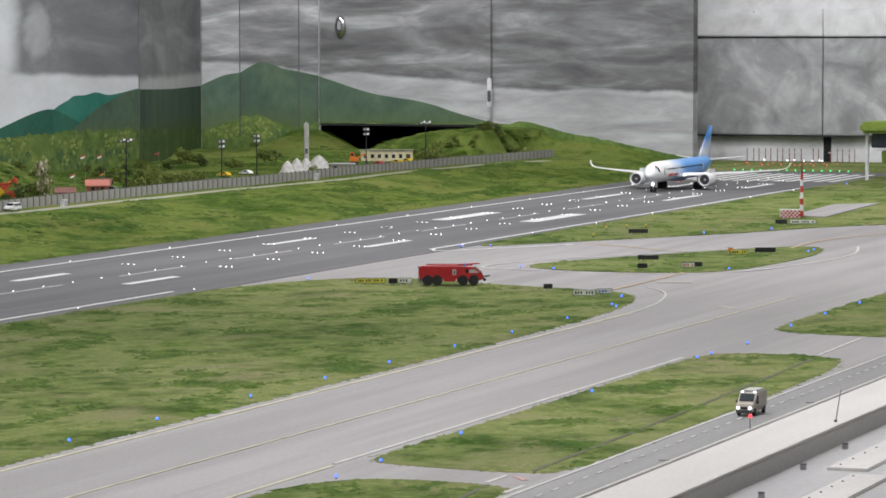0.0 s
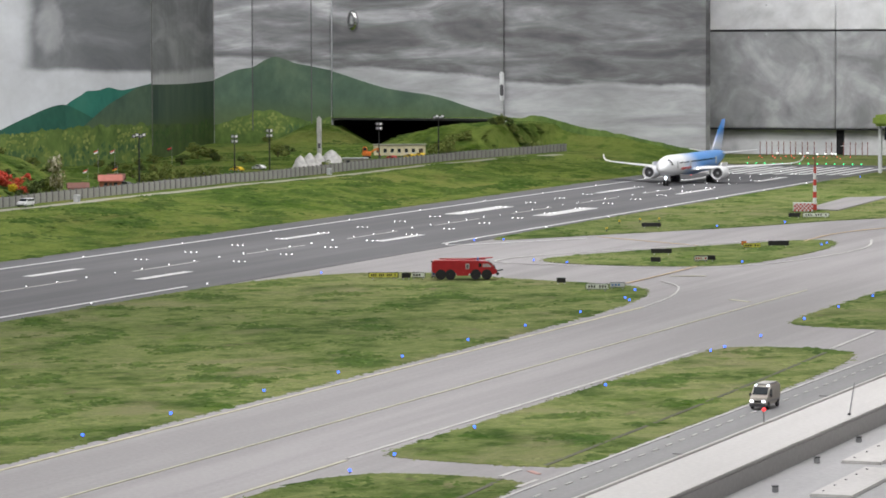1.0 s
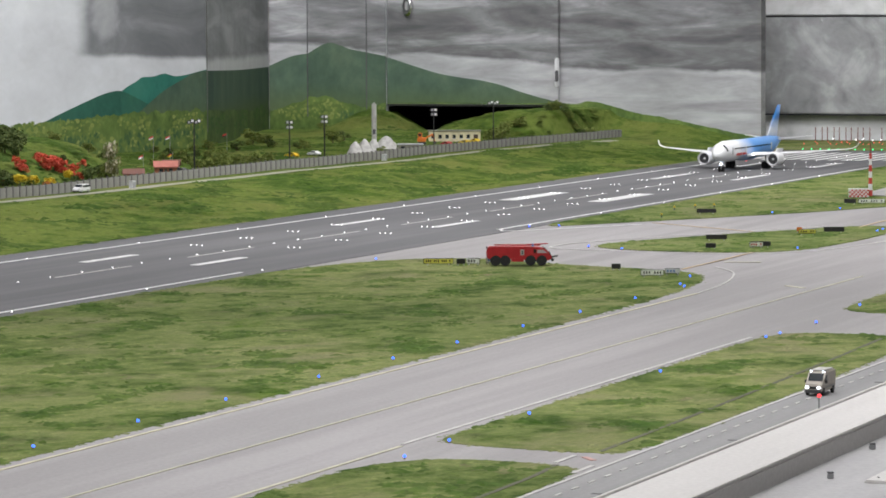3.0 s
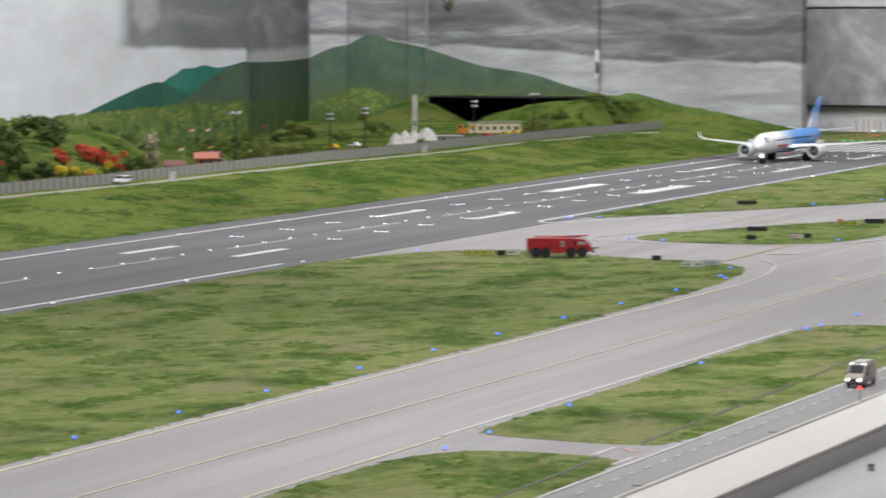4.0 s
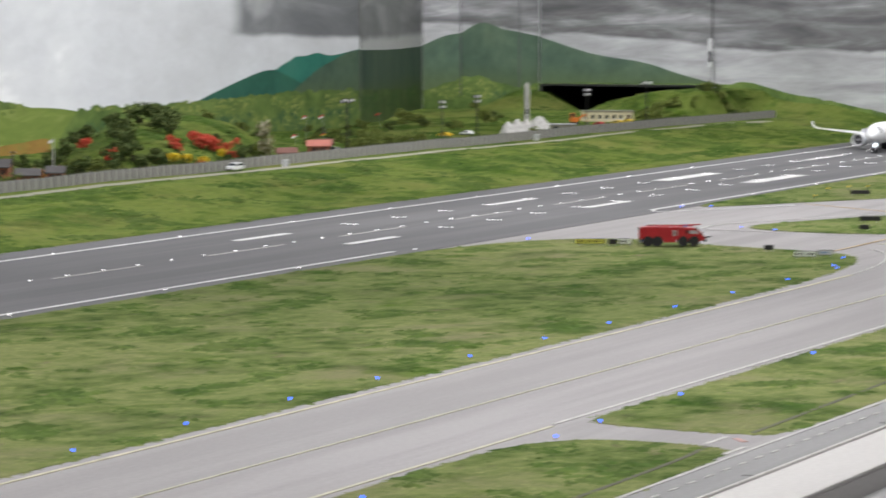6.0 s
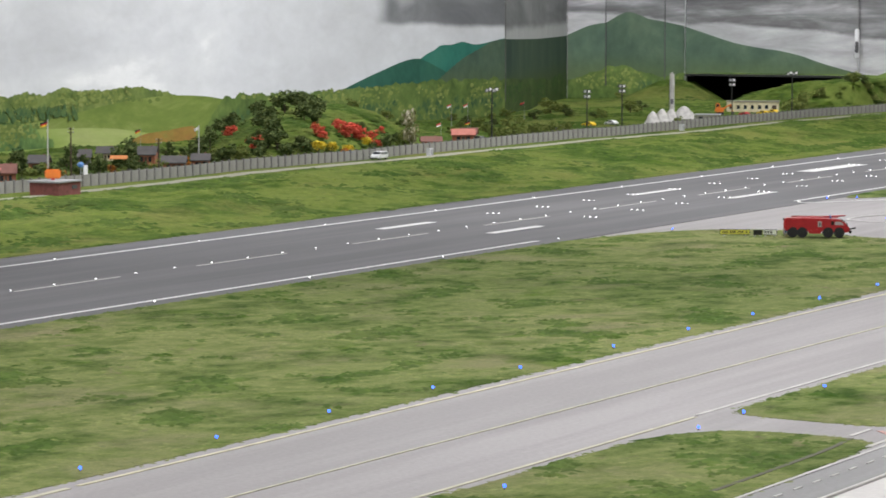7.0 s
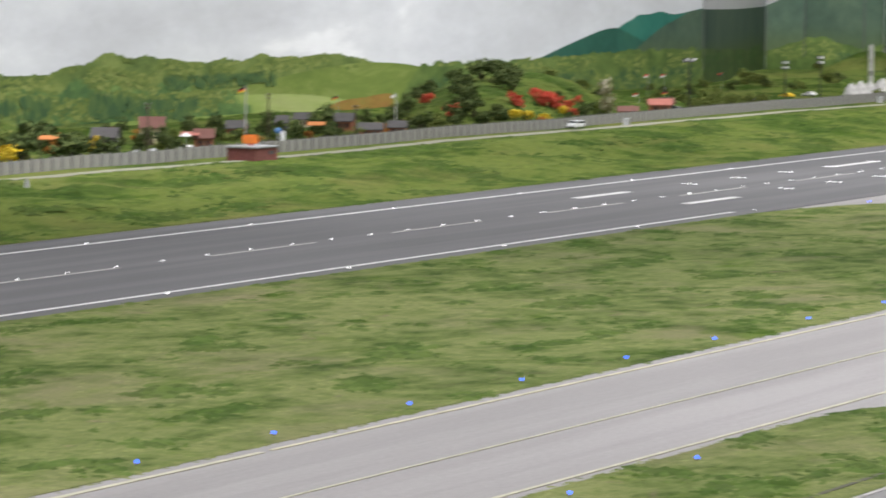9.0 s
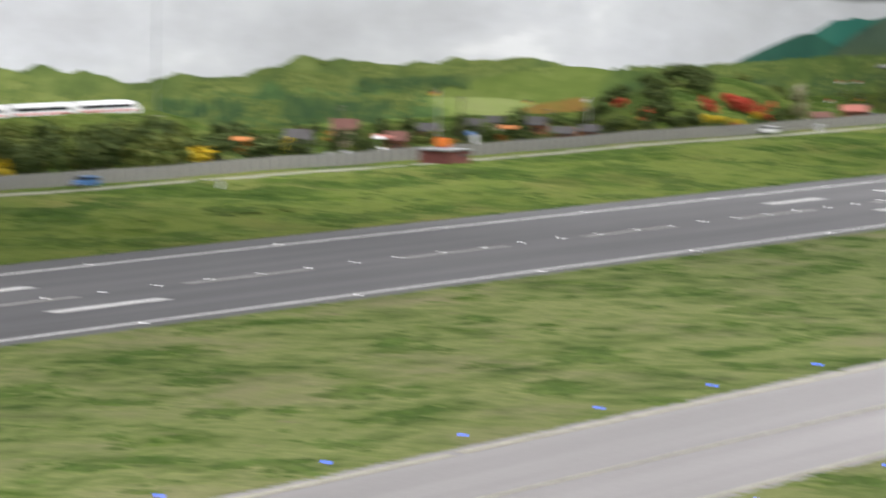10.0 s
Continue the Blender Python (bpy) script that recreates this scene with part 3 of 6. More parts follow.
mural("side", "mural_woods_far", [(6.865, 0.190), (7.0, 0.195), (7.181, 0.185), (7.291, 0.203), (7.40, 0.220), (7.558, 0.231), (7.75, 0.218), (7.935, 0.203), (8.1, 0.210), (8.25, 0.212), (8.45, 0.208), (8.584, 0.214), (8.75, 0.196), (8.872, 0.178), (9.0, 0.15)], 0.02, M_WOODS, 0.003, 0.012, 0.14, "painted woods on rolling hills on the backdrop")
mural("side", "mural_meadow", [(7.75, 0.075), (8.0, 0.115), (8.311, 0.150), (8.55, 0.172), (8.775, 0.183), (9.0, 0.176), (9.2, 0.155), (9.6, 0.12)], 0.02, M_MEADOW, 0.0045, label="painted bright green meadow hill on the backdrop")
mural("side", "mural_field", [(7.5, 0.06), (7.745, 0.100), (7.9, 0.112), (8.05, 0.11), (8.3, 0.105), (8.5, 0.096), (8.7, 0.075)], 0.02, M_FIELD, 0.006, label="painted pale field on the backdrop")
mural("side", "mural_ploughed_field", [(8.55, 0.045), (8.65, 0.072), (8.8, 0.081), (8.94, 0.087), (8.96, 0.06)], 0.02, M_PLOUGH, 0.0075, label="painted orange-brown ploughed field on the backdrop")
mural("side", "mural_woods_near", [(6.865, 0.13), (7.1, 0.15), (7.3, 0.155), (7.5, 0.15), (7.7, 0.135), (7.9, 0.150), (8.05, 0.135), (8.12, 0.10), (8.18, 0.06)], 0.055, M_WOODS_D, 0.0075, 0.02, 0.10, "painted dark woods on the backdrop")
mural("side", "mural_woods_right", [(9.0, 0.06), (9.05, 0.11), (9.1, 0.15), (9.174, 0.172), (9.455, 0.169), (9.9, 0.171), (10.25, 0.176), (10.47, 0.183), (10.75, 0.182), (11.098, 0.178)], 0.02, M_WOODS_B, 0.0085, 0.010, 0.07, "painted woods below the mountains on the backdrop")
mural("side", "mural_woods_left", [(4.5, 0.23), (5.6, 0.235), (6.1, 0.232), (6.45, 0.222), (6.62, 0.208), (6.75, 0.180), (6.864, 0.187)], 0.02, M_WOODS, 0.0005, 0.012, 0.12, "painted woods on the backdrop")
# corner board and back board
# both corner shapes take the paints with the board's shade mixed in
mural("facet", "mural_mountain_corner", [(0.0, 0.318), (0.5, 0.305), (1.0, 0.302)], 0.02, M_MTN_F, 0.003, label="painted mountain flank on the backdrop, coloured darker for the corner's shade")
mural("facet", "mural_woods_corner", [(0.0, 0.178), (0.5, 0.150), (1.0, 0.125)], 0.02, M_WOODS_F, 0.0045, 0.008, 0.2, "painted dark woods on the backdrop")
PEAK = [(-5.93, 0.306), (-5.83, 0.345), (-5.758, 0.356), (-5.70, 0.388), (-5.657, 0.400), (-5.60, 0.385), (-5.57, 0.374), (-5.50, 0.362), (-5.412, 0.345)]
mural("back", "mural_flank", PEAK[:3], 0.02, M_MTN_L, 0.003, label="painted worn mountain flank on the narrow board")
mural("back", "mural_peak", PEAK[2:], 0.02, M_MTN, 0.003, label="painted green mountain peak on the backdrop")
PEAK_H = [(-5.400, 0.343), (-5.33, 0.322), (-5.224, 0.290), (-5.15, 0.272), (-5.05, 0.257), (-4.993, 0.250), (-4.90, 0.230), (-4.836, 0.209), (-4.75, 0.185), (-4.669, 0.166)]
o = mural("back", "painted_slope", PEAK_H, HZ + 0.009, M_MTN, 0.024, label="painted mountain slope on the service hatch")
o.parent = hatch
for key in ("kind", "category"):
    del o[key]
o = mural("back", "painted_foot", [(-5.400, 0.156), (-5.2, 0.160), (-5.0, 0.158), (-4.8, 0.160), (-4.669, 0.158)], HZ + 0.009, M_WOODS_B, 0.0255, label="painted grass at the hatch's foot")
o.parent = hatch
for key in ("kind", "category"):
    del o[key]
mural("back", "mural_woods_back", [(-5.93, 0.12), (-5.84, 0.145), (-5.78, 0.165), (-5.72, 0.182), (-5.66, 0.180), (-5.62, 0.162), (-5.55, 0.148), (-5.495, 0.138), (-5.412, 0.16)], 0.02, M_WOODS_B, 0.0045, 0.006, 0.05, "painted light green trees on the backdrop")
mural("back", "mural_hill_right", [(-4.658, 0.160), (-4.60, 0.158), (-4.526, 0.168), (-4.45, 0.150), (-4.338, 0.122), (-4.2, 0.10), (-4.05, 0.07), (-3.92, 0.045), (-3.84, 0.03)], -0.02, M_WOODS_B, 0.003, 0.004, 0.05, "painted green hill on the backdrop")

# painted tree dabs on the woods
M_DABS = blade_mat("painted_tree_dabs", [(0.100, 0.145, 0.045), (0.128, 0.178, 0.050), (0.158, 0.205, 0.058), (0.19, 0.235, 0.070), (0.235, 0.272, 0.09)])
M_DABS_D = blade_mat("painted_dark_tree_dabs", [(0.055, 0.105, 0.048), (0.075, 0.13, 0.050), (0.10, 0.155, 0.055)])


def dabs(wall, name, count, u0, u1, zfn, rmin, rmax, mat, seed, lift, tall=0.0):
    """Flat brush dabs for painted tree crowns."""
    rng = np.random.default_rng(seed)
    d = Vector(FACET[1]) - Vector(FACET[0])
    verts, faces = [], []
    for i in range(count):
        u = rng.uniform(u0, u1)
        lo, hi = zfn(u)
        z = lo + (hi - lo) * rng.uniform() ** 0.8
        if noise.noise((u * 5, z * 11, seed)) < -0.12:
            continue
        r = rng.uniform(rmin, rmax)
        b = len(verts)
        k = lift * 0.35 + 0.0000003 * i
        for a in range(9):
            t = a / 9 * 2 * math.pi
            q = r * (1 + 0.35 * rng.normal() * 0.5)
            du, dz = math.cos(t) * q * (1.9 if wall != "back" else 1.0), math.sin(t) * q
            if tall:
                # a fir: narrow towards the top
                dz *= tall
                du *= 0.75 * (1.0 - 0.75 * max(-0.2, math.sin(t)))
            if wall == "side":
                verts.append((SIDE_X + k, u + du, z + dz))
            elif wall == "back":
                verts.append((u + du, BACK_Y - k, z + dz))
            else:
                p = Vector(FACET[0]) + d * min(1, max(0, u + du / d.length))
                nrm = Vector((d.y, -d.x)).normalized() * k
                verts.append((p.x + nrm.x, p.y + nrm.y, z + dz))
        faces.append(tuple(range(b, b + 9)))
    tagged(raw(name, verts, faces, mat), "brush dabs of painted trees on the backdrop", "mural", kind="stuff")


def far_band(u):
    return 0.06, float(np.interp(u, [6.87, 7.18, 7.30, 7.56, 7.94, 8.25, 8.58, 8.87], [0.180, 0.178, 0.195, 0.222, 0.196, 0.205, 0.206, 0.172]))


dabs("side", "painted_trees", 1500, 6.90, 8.1, far_band, 0.0025, 0.0065, M_DABS, 1, 0.0080)
dabs("side", "painted_trees", 300, 8.1, 8.75, lambda u: (0.170, far_band(u)[1]), 0.003, 0.007, M_DABS, 2, 0.0080)
dabs("side", "painted_trees", 500, 6.90, 8.0, lambda u: (0.055, 0.125), 0.0025, 0.0065, M_DABS, 3, 0.0125)
dabs("side", "painted_firs", 420, 6.88, 7.95, lambda u: (0.050, 0.128 - 0.03 * smooth01((u - 7.4) / 0.4)), 0.004, 0.008, M_DABS_D, 8, 0.0150, 2.6)
dabs("side", "painted_firs", 160, 7.75, 8.30, lambda u: (0.135, 0.168), 0.003, 0.006, M_DABS_D, 9, 0.0150, 1.8)
dabs("side", "painted_firs", 60, 6.88, 8.9, lambda u: (far_band(min(u, 8.86))[1] - 0.004, far_band(min(u, 8.86))[1] + 0.006), 0.003, 0.006, M_DABS, 10, 0.0150, 1.7)
dabs("side", "painted_trees", 900, 9.15, 11.07, lambda u: (0.05, 0.172), 0.003, 0.008, M_DABS, 4, 0.0100)
dabs("side", "painted_trees", 500, 9.15, 11.07, lambda u: (0.03, 0.125), 0.004, 0.008, M_DABS_D, 11, 0.0125, 1.5)
dabs("side", "painted_trees", 600, 4.6, 6.84, lambda u: (0.10, 0.205 if u < 6.4 else 0.160), 0.005, 0.011, M_DABS, 5, 0.0012)
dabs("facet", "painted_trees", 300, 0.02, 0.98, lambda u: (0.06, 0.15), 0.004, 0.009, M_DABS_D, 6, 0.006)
dabs("back", "painted_trees", 300, -5.92, -5.42, lambda u: (0.09, float(np.interp(u, [-5.93, -5.72, -5.66, -5.5, -5.42], [0.11, 0.172, 0.170, 0.128, 0.145]))), 0.003, 0.008, M_DABS, 7, 0.0055)
dabs("back", "painted_firs", 120, -5.62, -5.42, lambda u: (0.07, 0.120), 0.003, 0.006, M_DABS_D, 12, 0.0080, 2.2)

# ---- the layout's ground ----
tagged(part("ground", plate([(-5.8, 0.8), (-0.60, 0.8), (-0.60, 13.5), (-5.8, 13.5)], -0.12, -0.0018), M_CONC), "pale grey concrete apron and taxiways of the model airport", "ground", kind="structure")
tagged(part("layout_base", plate([(-6.4, 0.7), (-0.55, 0.7), (-0.55, 13.9), (-6.4, 13.9)], -1.0, -0.13), M_DARKGREY), "dark base frame under the model layout", "base", kind="structure")

runway = tagged(part("runway", plate([(-3.665, 0.8), (-2.915, 0.8), (-2.915, 12.55), (-3.665, 12.55)], -0.02, -0.0006), M_ASPH), "dark grey asphalt model runway with white markings", "runway", kind="structure")
Z0, Z1 = -0.0006, 0.0001
CX, UX, LX = -3.254, -3.559, -2.962


def line_part(name, pts, width, mat, parent, z0=Z0, z1=Z1, label=""):
    return part(name, band([Vector(p) for p in pts], width, z0, z1), mat, parent, label)


line_part("edge_line", [(UX, 0.8), (UX, 12.45)], 0.0085, M_WHITE, runway)
line_part("edge_line", [(LX, 0.8), (LX, 6.30)], 0.0085, M_WHITE, runway)
line_part("edge_line", [(LX, 7.75), (LX, 11.25)], 0.0085, M_WHITE, runway)
for i in range(13):
    y = 3.055 + i * 0.60
    line_part("centre_dash", [(CX, y), (CX, y + 0.33)], 0.006, M_FAINT, runway)
for y0, y1, w in ((3.79, 4.05, 0.022), (6.45, 6.69, 0.022), (7.78, 8.06, 0.022), (8.97, 9.40, 0.050), (10.25, 10.62, 0.022), (11.15, 11.5, 0.022)):
    for x in (CX - 0.145, CX + 0.115):
        line_part("touchdown_mark", [(x, y0), (x, y1)], w, M_WHITE, runway)
for i in range(12):
    x = -3.53 + i * 0.049
    line_part("threshold_stripe", [(x, 11.72), (x, 12.35)], 0.022, M_WHITE, runway)

# taxiway lines, worn
M_PALEY = plain("faded_yellow_paint", (0.50, 0.47, 0.33), 0.8, 0.0, 0.2, 25)
taxi = tagged(part("taxiway", plate([(-2.01, 0.8), (-1.3005, 0.8), (-1.3005, 9.5), (-2.01, 9.5)], -0.02, -0.0008), M_CONC), "pale concrete model taxiway with worn yellow lines", "taxiway", kind="structure")
line_part("edge_line", [(-1.934, 0.8), (-1.934, 2.98)], 0.008, M_YLINE, taxi)
line_part("edge_line", [(-1.935, 3.0), (-1.936, 6.1)], 0.006, M_PALEY, taxi)
line_part("centre_line", [(-1.754, 0.8), (-1.756, 6.6)], 0.004, M_YLINE, taxi)
line_part("edge_line", [(-1.586, 0.8), (-1.586, 3.82)], 0.006, M_YLINE, taxi)
line_part("edge_line", [(-1.592, 3.84), (-1.592, 5.3)], 0.006, M_FAINT, taxi)
line_part("lead_in_line", curve_points([(-2.148, 6.66), (-2.150, 6.92), (-2.156, 7.18)]), 0.005, M_OLINE, taxi)
line_part("lead_in_line", curve_points([(-2.692, 8.117), (-2.526, 7.987), (-2.361, 7.864)]), 0.005, M_OLINE, taxi)
line_part("lead_in_line", curve_points([(-2.162, 8.10), (-2.170, 8.362), (-2.141, 8.578), (-2.084, 8.758)]), 0.006, M_OLINE, taxi)
line_part("hold_line", [(-2.126, 6.88), (-2.055, 6.907)], 0.012, M_YLINE, taxi)
line_part("hold_mark", [(-1.831, 6.323), (-1.785, 6.282)], 0.010, M_YLINE, taxi)
line_part("side_line", [(-1.398, 5.41), (-1.409, 5.74)], 0.006, M_FAINT, taxi)
line_part("side_line", curve_points([(-2.10, 6.74), (-2.02, 6.60), (-1.96, 6.35), (-1.936, 6.1)]), 0.004, M_FAINT, taxi)
line_part("side_line", curve_points([(-2.952, 7.75), (-2.925, 7.70), (-2.86, 7.78), (-2.7, 8.05)]), 0.006, M_WHITE, taxi)
line_part("side_line", curve_points([(-2.40, 7.13), (-2.60, 7.16), (-2.63, 7.30), (-2.55, 7.52), (-2.25, 8.12)]), 0.006, M_FAINT, taxi)
line_part("side_line", curve_points([(-2.36, 7.12), (-2.15, 7.14), (-2.02, 7.35), (-1.96, 7.85), (-2.02, 8.2)]), 0.006, M_FAINT, taxi)

M_REDMARK = plain("faded_red_marking", (0.46, 0.27, 0.24), 0.8)
# service road, kerb line and the white ledge before the lower roof
road = tagged(part("road", plate([(-1.300, 0.8), (-1.17, 0.8), (-1.17, 9.0), (-1.300, 9.0)], -0.02, -0.0008), M_ROAD), "narrow grey asphalt service road with white lines", "road", kind="structure")
line_part("edge_line", [(-1.296, 0.8), (-1.296, 9.0)], 0.0045, M_FAINT, road)
for i in range(60):
    y = 2.6 + i * 0.055
    line_part("dash", [(-1.266, y), (-1.266, y + 0.022)], 0.003, M_FAINT, road)
for y, dx in ((3.78, 0.0), (3.70, 0.05)):
    line_part("stop_line", [(-1.36 + dx, y - 0.04), (-1.36 + dx, y + 0.03)], 0.006, M_FAINT, road)
line_part("stop_line", [(-1.345, 3.80), (-1.325, 3.775)], 0.007, M_REDMARK, road, label="faded red hold marking")
for y in (3.55, 4.05, 4.75, 5.45):
    part("cover", box((-1.222, y, -0.0004), (0.026, 0.080, 0.0016), 0.0005), M_ROAD, road, "grey manhole cover")
ledge = tagged(part("ledge", box((-1.110, 4.9, 0.0125), (0.096, 8.2, 0.025), 0.002), M_SLAB), "whitish plaster ledge with a raised rim", "ledge", kind="structure")
part("rim", box((-1.1555, 4.9, 0.0255), (0.005, 8.2, 0.004), 0.0008), M_SLAB, ledge)
part("rim", box((-1.0645, 4.9, 0.0255), (0.004, 8.2, 0.004), 0.0008), M_SLAB, ledge)
roof_low = tagged(part("roof_low", plate([(-1.062, 0.8), (-0.60, 0.8), (-0.60, 9.0), (-1.062, 9.0)], -0.01, 0.002), M_ROOF), "grey felt roof beside the ledge, stained", "roof", kind="structure")

# ---- grass islands ----
ISLANDS = {
    "big": [(-2.915, 0.9), (-2.915, 6.20), (-2.905, 6.42), (-2.82, 6.74), (-2.66, 6.84), (-2.45, 6.72), (-2.13, 6.62), (-2.045, 6.50), (-1.985, 6.21), (-1.963, 5.6), (-1.957, 0.9)],
    "mid": [(-2.575, 7.26), (-2.50, 7.52), (-2.272, 7.99), (-2.15, 8.19), (-2.075, 8.10), (-2.032, 7.768), (-2.071, 7.286), (-2.165, 7.174), (-2.394, 7.155)],
    "far": [(-2.912, 7.86), (-2.928, 8.28), (-2.935, 12.5), (-1.2, 12.5), (-1.3, 10.0), (-2.189, 9.198), (-2.324, 9.001), (-2.458, 8.644), (-2.789, 8.08)],
    "near": [(-1.569, 3.985), (-1.578, 5.34), (-1.54, 5.41), (-1.403, 5.405), (-1.322, 5.317), (-1.303, 4.6), (-1.303, 3.877), (-1.341, 3.834), (-1.519, 3.856), (-1.569, 3.89)],
    "front": [(-1.565, 0.9), (-1.568, 3.62), (-1.507, 3.737), (-1.365, 3.731), (-1.301, 3.69), (-1.303, 0.9)],
    "right": [(-1.605, 5.86), (-1.615, 8.4), (-1.31, 8.4), (-1.305, 5.80), (-1.37, 5.775), (-1.536, 5.797)],
}
GRASS_Z = -0.0002
island_outline = {}
for key, pts in ISLANDS.items():
    out = rounded(pts, 3)
    island_outline[key] = out
    bm = plate(out, -0.01, GRASS_Z)
    tagged(part("lawn", bm, M_GRASS), "mottled green static-grass lawn between the taxiways", "lawn", kind="structure")
tagged(part("ground_end", plate([(-3.95, 12.55), (0.4, 12.55), (0.4, 13.44), (-3.95, 13.44)], -0.01, 0.004), M_GRASS), "green grass strip before the end wall", "lawn", kind="structure")

# drain channels and a tarmac pad
for pts in ([(-1.343, 3.85), (-1.355, 4.385), (-1.372, 4.9), (-1.392, 5.39)], [(-1.33, 1.2), (-1.336, 3.309), (-1.351, 3.72)]):
    tagged(part("drain", band(curve_points(pts, 12), 0.0065, -0.001, 0.0004), M_DRAIN), "narrow grey drain channel through the grass", "drain", kind="structure")
tagged(part("pad", plate([(-2.535, 9.50), (-2.425, 9.45), (-2.47, 10.28), (-2.58, 10.15)], 0.0, 0.0024), M_CONC), "small pale tarmac pad in the grass", "pad", kind="structure")

# ---- embankment and the land behind the fence ----


def bank_z(x, y):
    d = -3.685 - x
    z = 0.040 * smooth01(d / 0.58)
    rough = smooth01(d / 0.12) * (1 - 0.8 * smooth01((d - 0.45) / 0.15))
    z += rough * (0.014 * noise.noise((x * 4, y * 2.2, 0.3)) + 0.010 * noise.noise((x * 9, y * 5, 4.2)) + 0.003 * noise.noise((x * 24, y * 17, 1.2)))
    beyond = smooth01((-4.52 - x) / 0.35)
    z += beyond * (0.012 * noise.noise((x * 3, y * 2, 7.7)) + 0.010)
    # planted hill
    h1 = max(0.0, 1 - ((x + 4.97) / 0.46) ** 2 - ((y - 8.67 + (x + 4.8) * 1.8) / 0.60) ** 2)
    z += 0.100 * h1 ** 0.7
    # railway hill
    h3 = smooth01((6.78 - y) / 0.3) * smooth01((-4.75 - x) / 0.35)
    z += 0.085 * h3
    # slope that runs into the service hatch
    z += float(np.interp(x, [-5.62, -5.48, -5.40, -5.26], [0.0, 0.080, 0.075, 0.0])) * smooth01((y - 12.45) / 0.4)
    # hill at the far end
    prof = float(np.interp(x, [-5.02, -4.90, -4.70, -4.50, -4.34, -4.13, -3.87, -3.7], [0.0, 0.055, 0.098, 0.105, 0.066, 0.045, 0.012, 0.0]))
    z += prof * smooth01((y - (12.05 if x < -4.52 else 12.05 + 0.6 * smooth01((x + 4.52) / 0.1))) / 0.35)
    return max(z, 0.0006 * smooth01(d / 0.03))


def sheet(name, x0, x1, y0, y1, nx, ny, fn, mat, lift=0.0):
    verts = [(x0 + (x1 - x0) * i / nx, y0 + (y1 - y0) * j / ny, 0) for j in range(ny + 1) for i in range(nx + 1)]
    verts = [(x, y, fn(x, y) + lift) for x, y, _ in verts]
    faces = [(j * (nx + 1) + i, j * (nx + 1) + i + 1, (j + 1) * (nx + 1) + i + 1, (j + 1) * (nx + 1) + i) for j in range(ny) for i in range(nx)]
    ob = raw(name, verts, faces, mat)
    ob.data.polygons.foreach_set("use_smooth", [True] * len(faces))
    return ob


tagged(sheet("ground_bank", -5.95, -3.665, 2.2, 12.97, 90, 330, bank_z, M_BANK), "bumpy green grass embankment and land behind the fence", "embankment", kind="structure")


def fence_x(y):
    return -4.42 + 0.10 * smooth01((y - 11.2) / 1.5)


verts, faces = [], []
for j in range(206):
    y = 3.0 + j * 0.0455
    wob = 0.012 * math.sin(y * 1.3) + 0.006 * math.sin(y * 3.1)
    for k in range(6):
        x = fence_x(y) + 0.120 - 0.011 * k + wob + 0.004 * noise.noise((y * 9, k // 5, 1))
        verts.append((x, y, bank_z(x, y) + (0.0014 if 0 < k < 5 else -0.001)))
    if j:
        faces += [(6 * j - 6 + k, 6 * j - 5 + k, 6 * j + k + 1, 6 * j + k) for k in range(5)]
tagged(raw("path", verts, faces, M_PATH), "narrow pale patrol path along the fence", "path", kind="structure")
# ---- the aircraft: nose at y = 0, tail towards +y ----


def ring(y, zc, rx, rz, n=20):
    return [(math.cos(2 * math.pi * i / n) * rx, y, zc + math.sin(2 * math.pi * i / n) * rz) for i in range(n)]


def fade_mat(name, axis, a, b, low, high, rough=0.28):
    """Paint that fades from one colour to another along an axis, as the livery does."""
    n = Net(name, rough, 0, 0.5)
    sep = n.t.nodes.new("ShaderNodeSeparateXYZ")
    n.link(n.coord.outputs["Object"], sep.inputs[0])
    streak = n.math("MULTIPLY", n.math("SUBTRACT", n.noise(22, 4, 0.6, (1, 0.3, 1)), 0.5), (high - low) * 0.8)
    r = n.t.nodes.new("ShaderNodeMapRange")
    r.inputs["From Min"].default_value, r.inputs["From Max"].default_value = low, high
    n.link(n.math("ADD", sep.outputs[axis], streak), r.inputs["Value"])
    return n.done(n.ramp(r.outputs["Result"], [(0.0, a), (0.45, tuple((p + q) / 2 for p, q in zip(a, b))), (1.0, b)]))


M_HULL = fade_mat("white_to_blue_livery", "Y", (0.80, 0.81, 0.82), (0.060, 0.27, 0.66), 0.17, 0.34)
M_FIN = fade_mat("white_to_blue_fin", "Z", (0.80, 0.82, 0.84), (0.035, 0.21, 0.58), 0.115, 0.165)


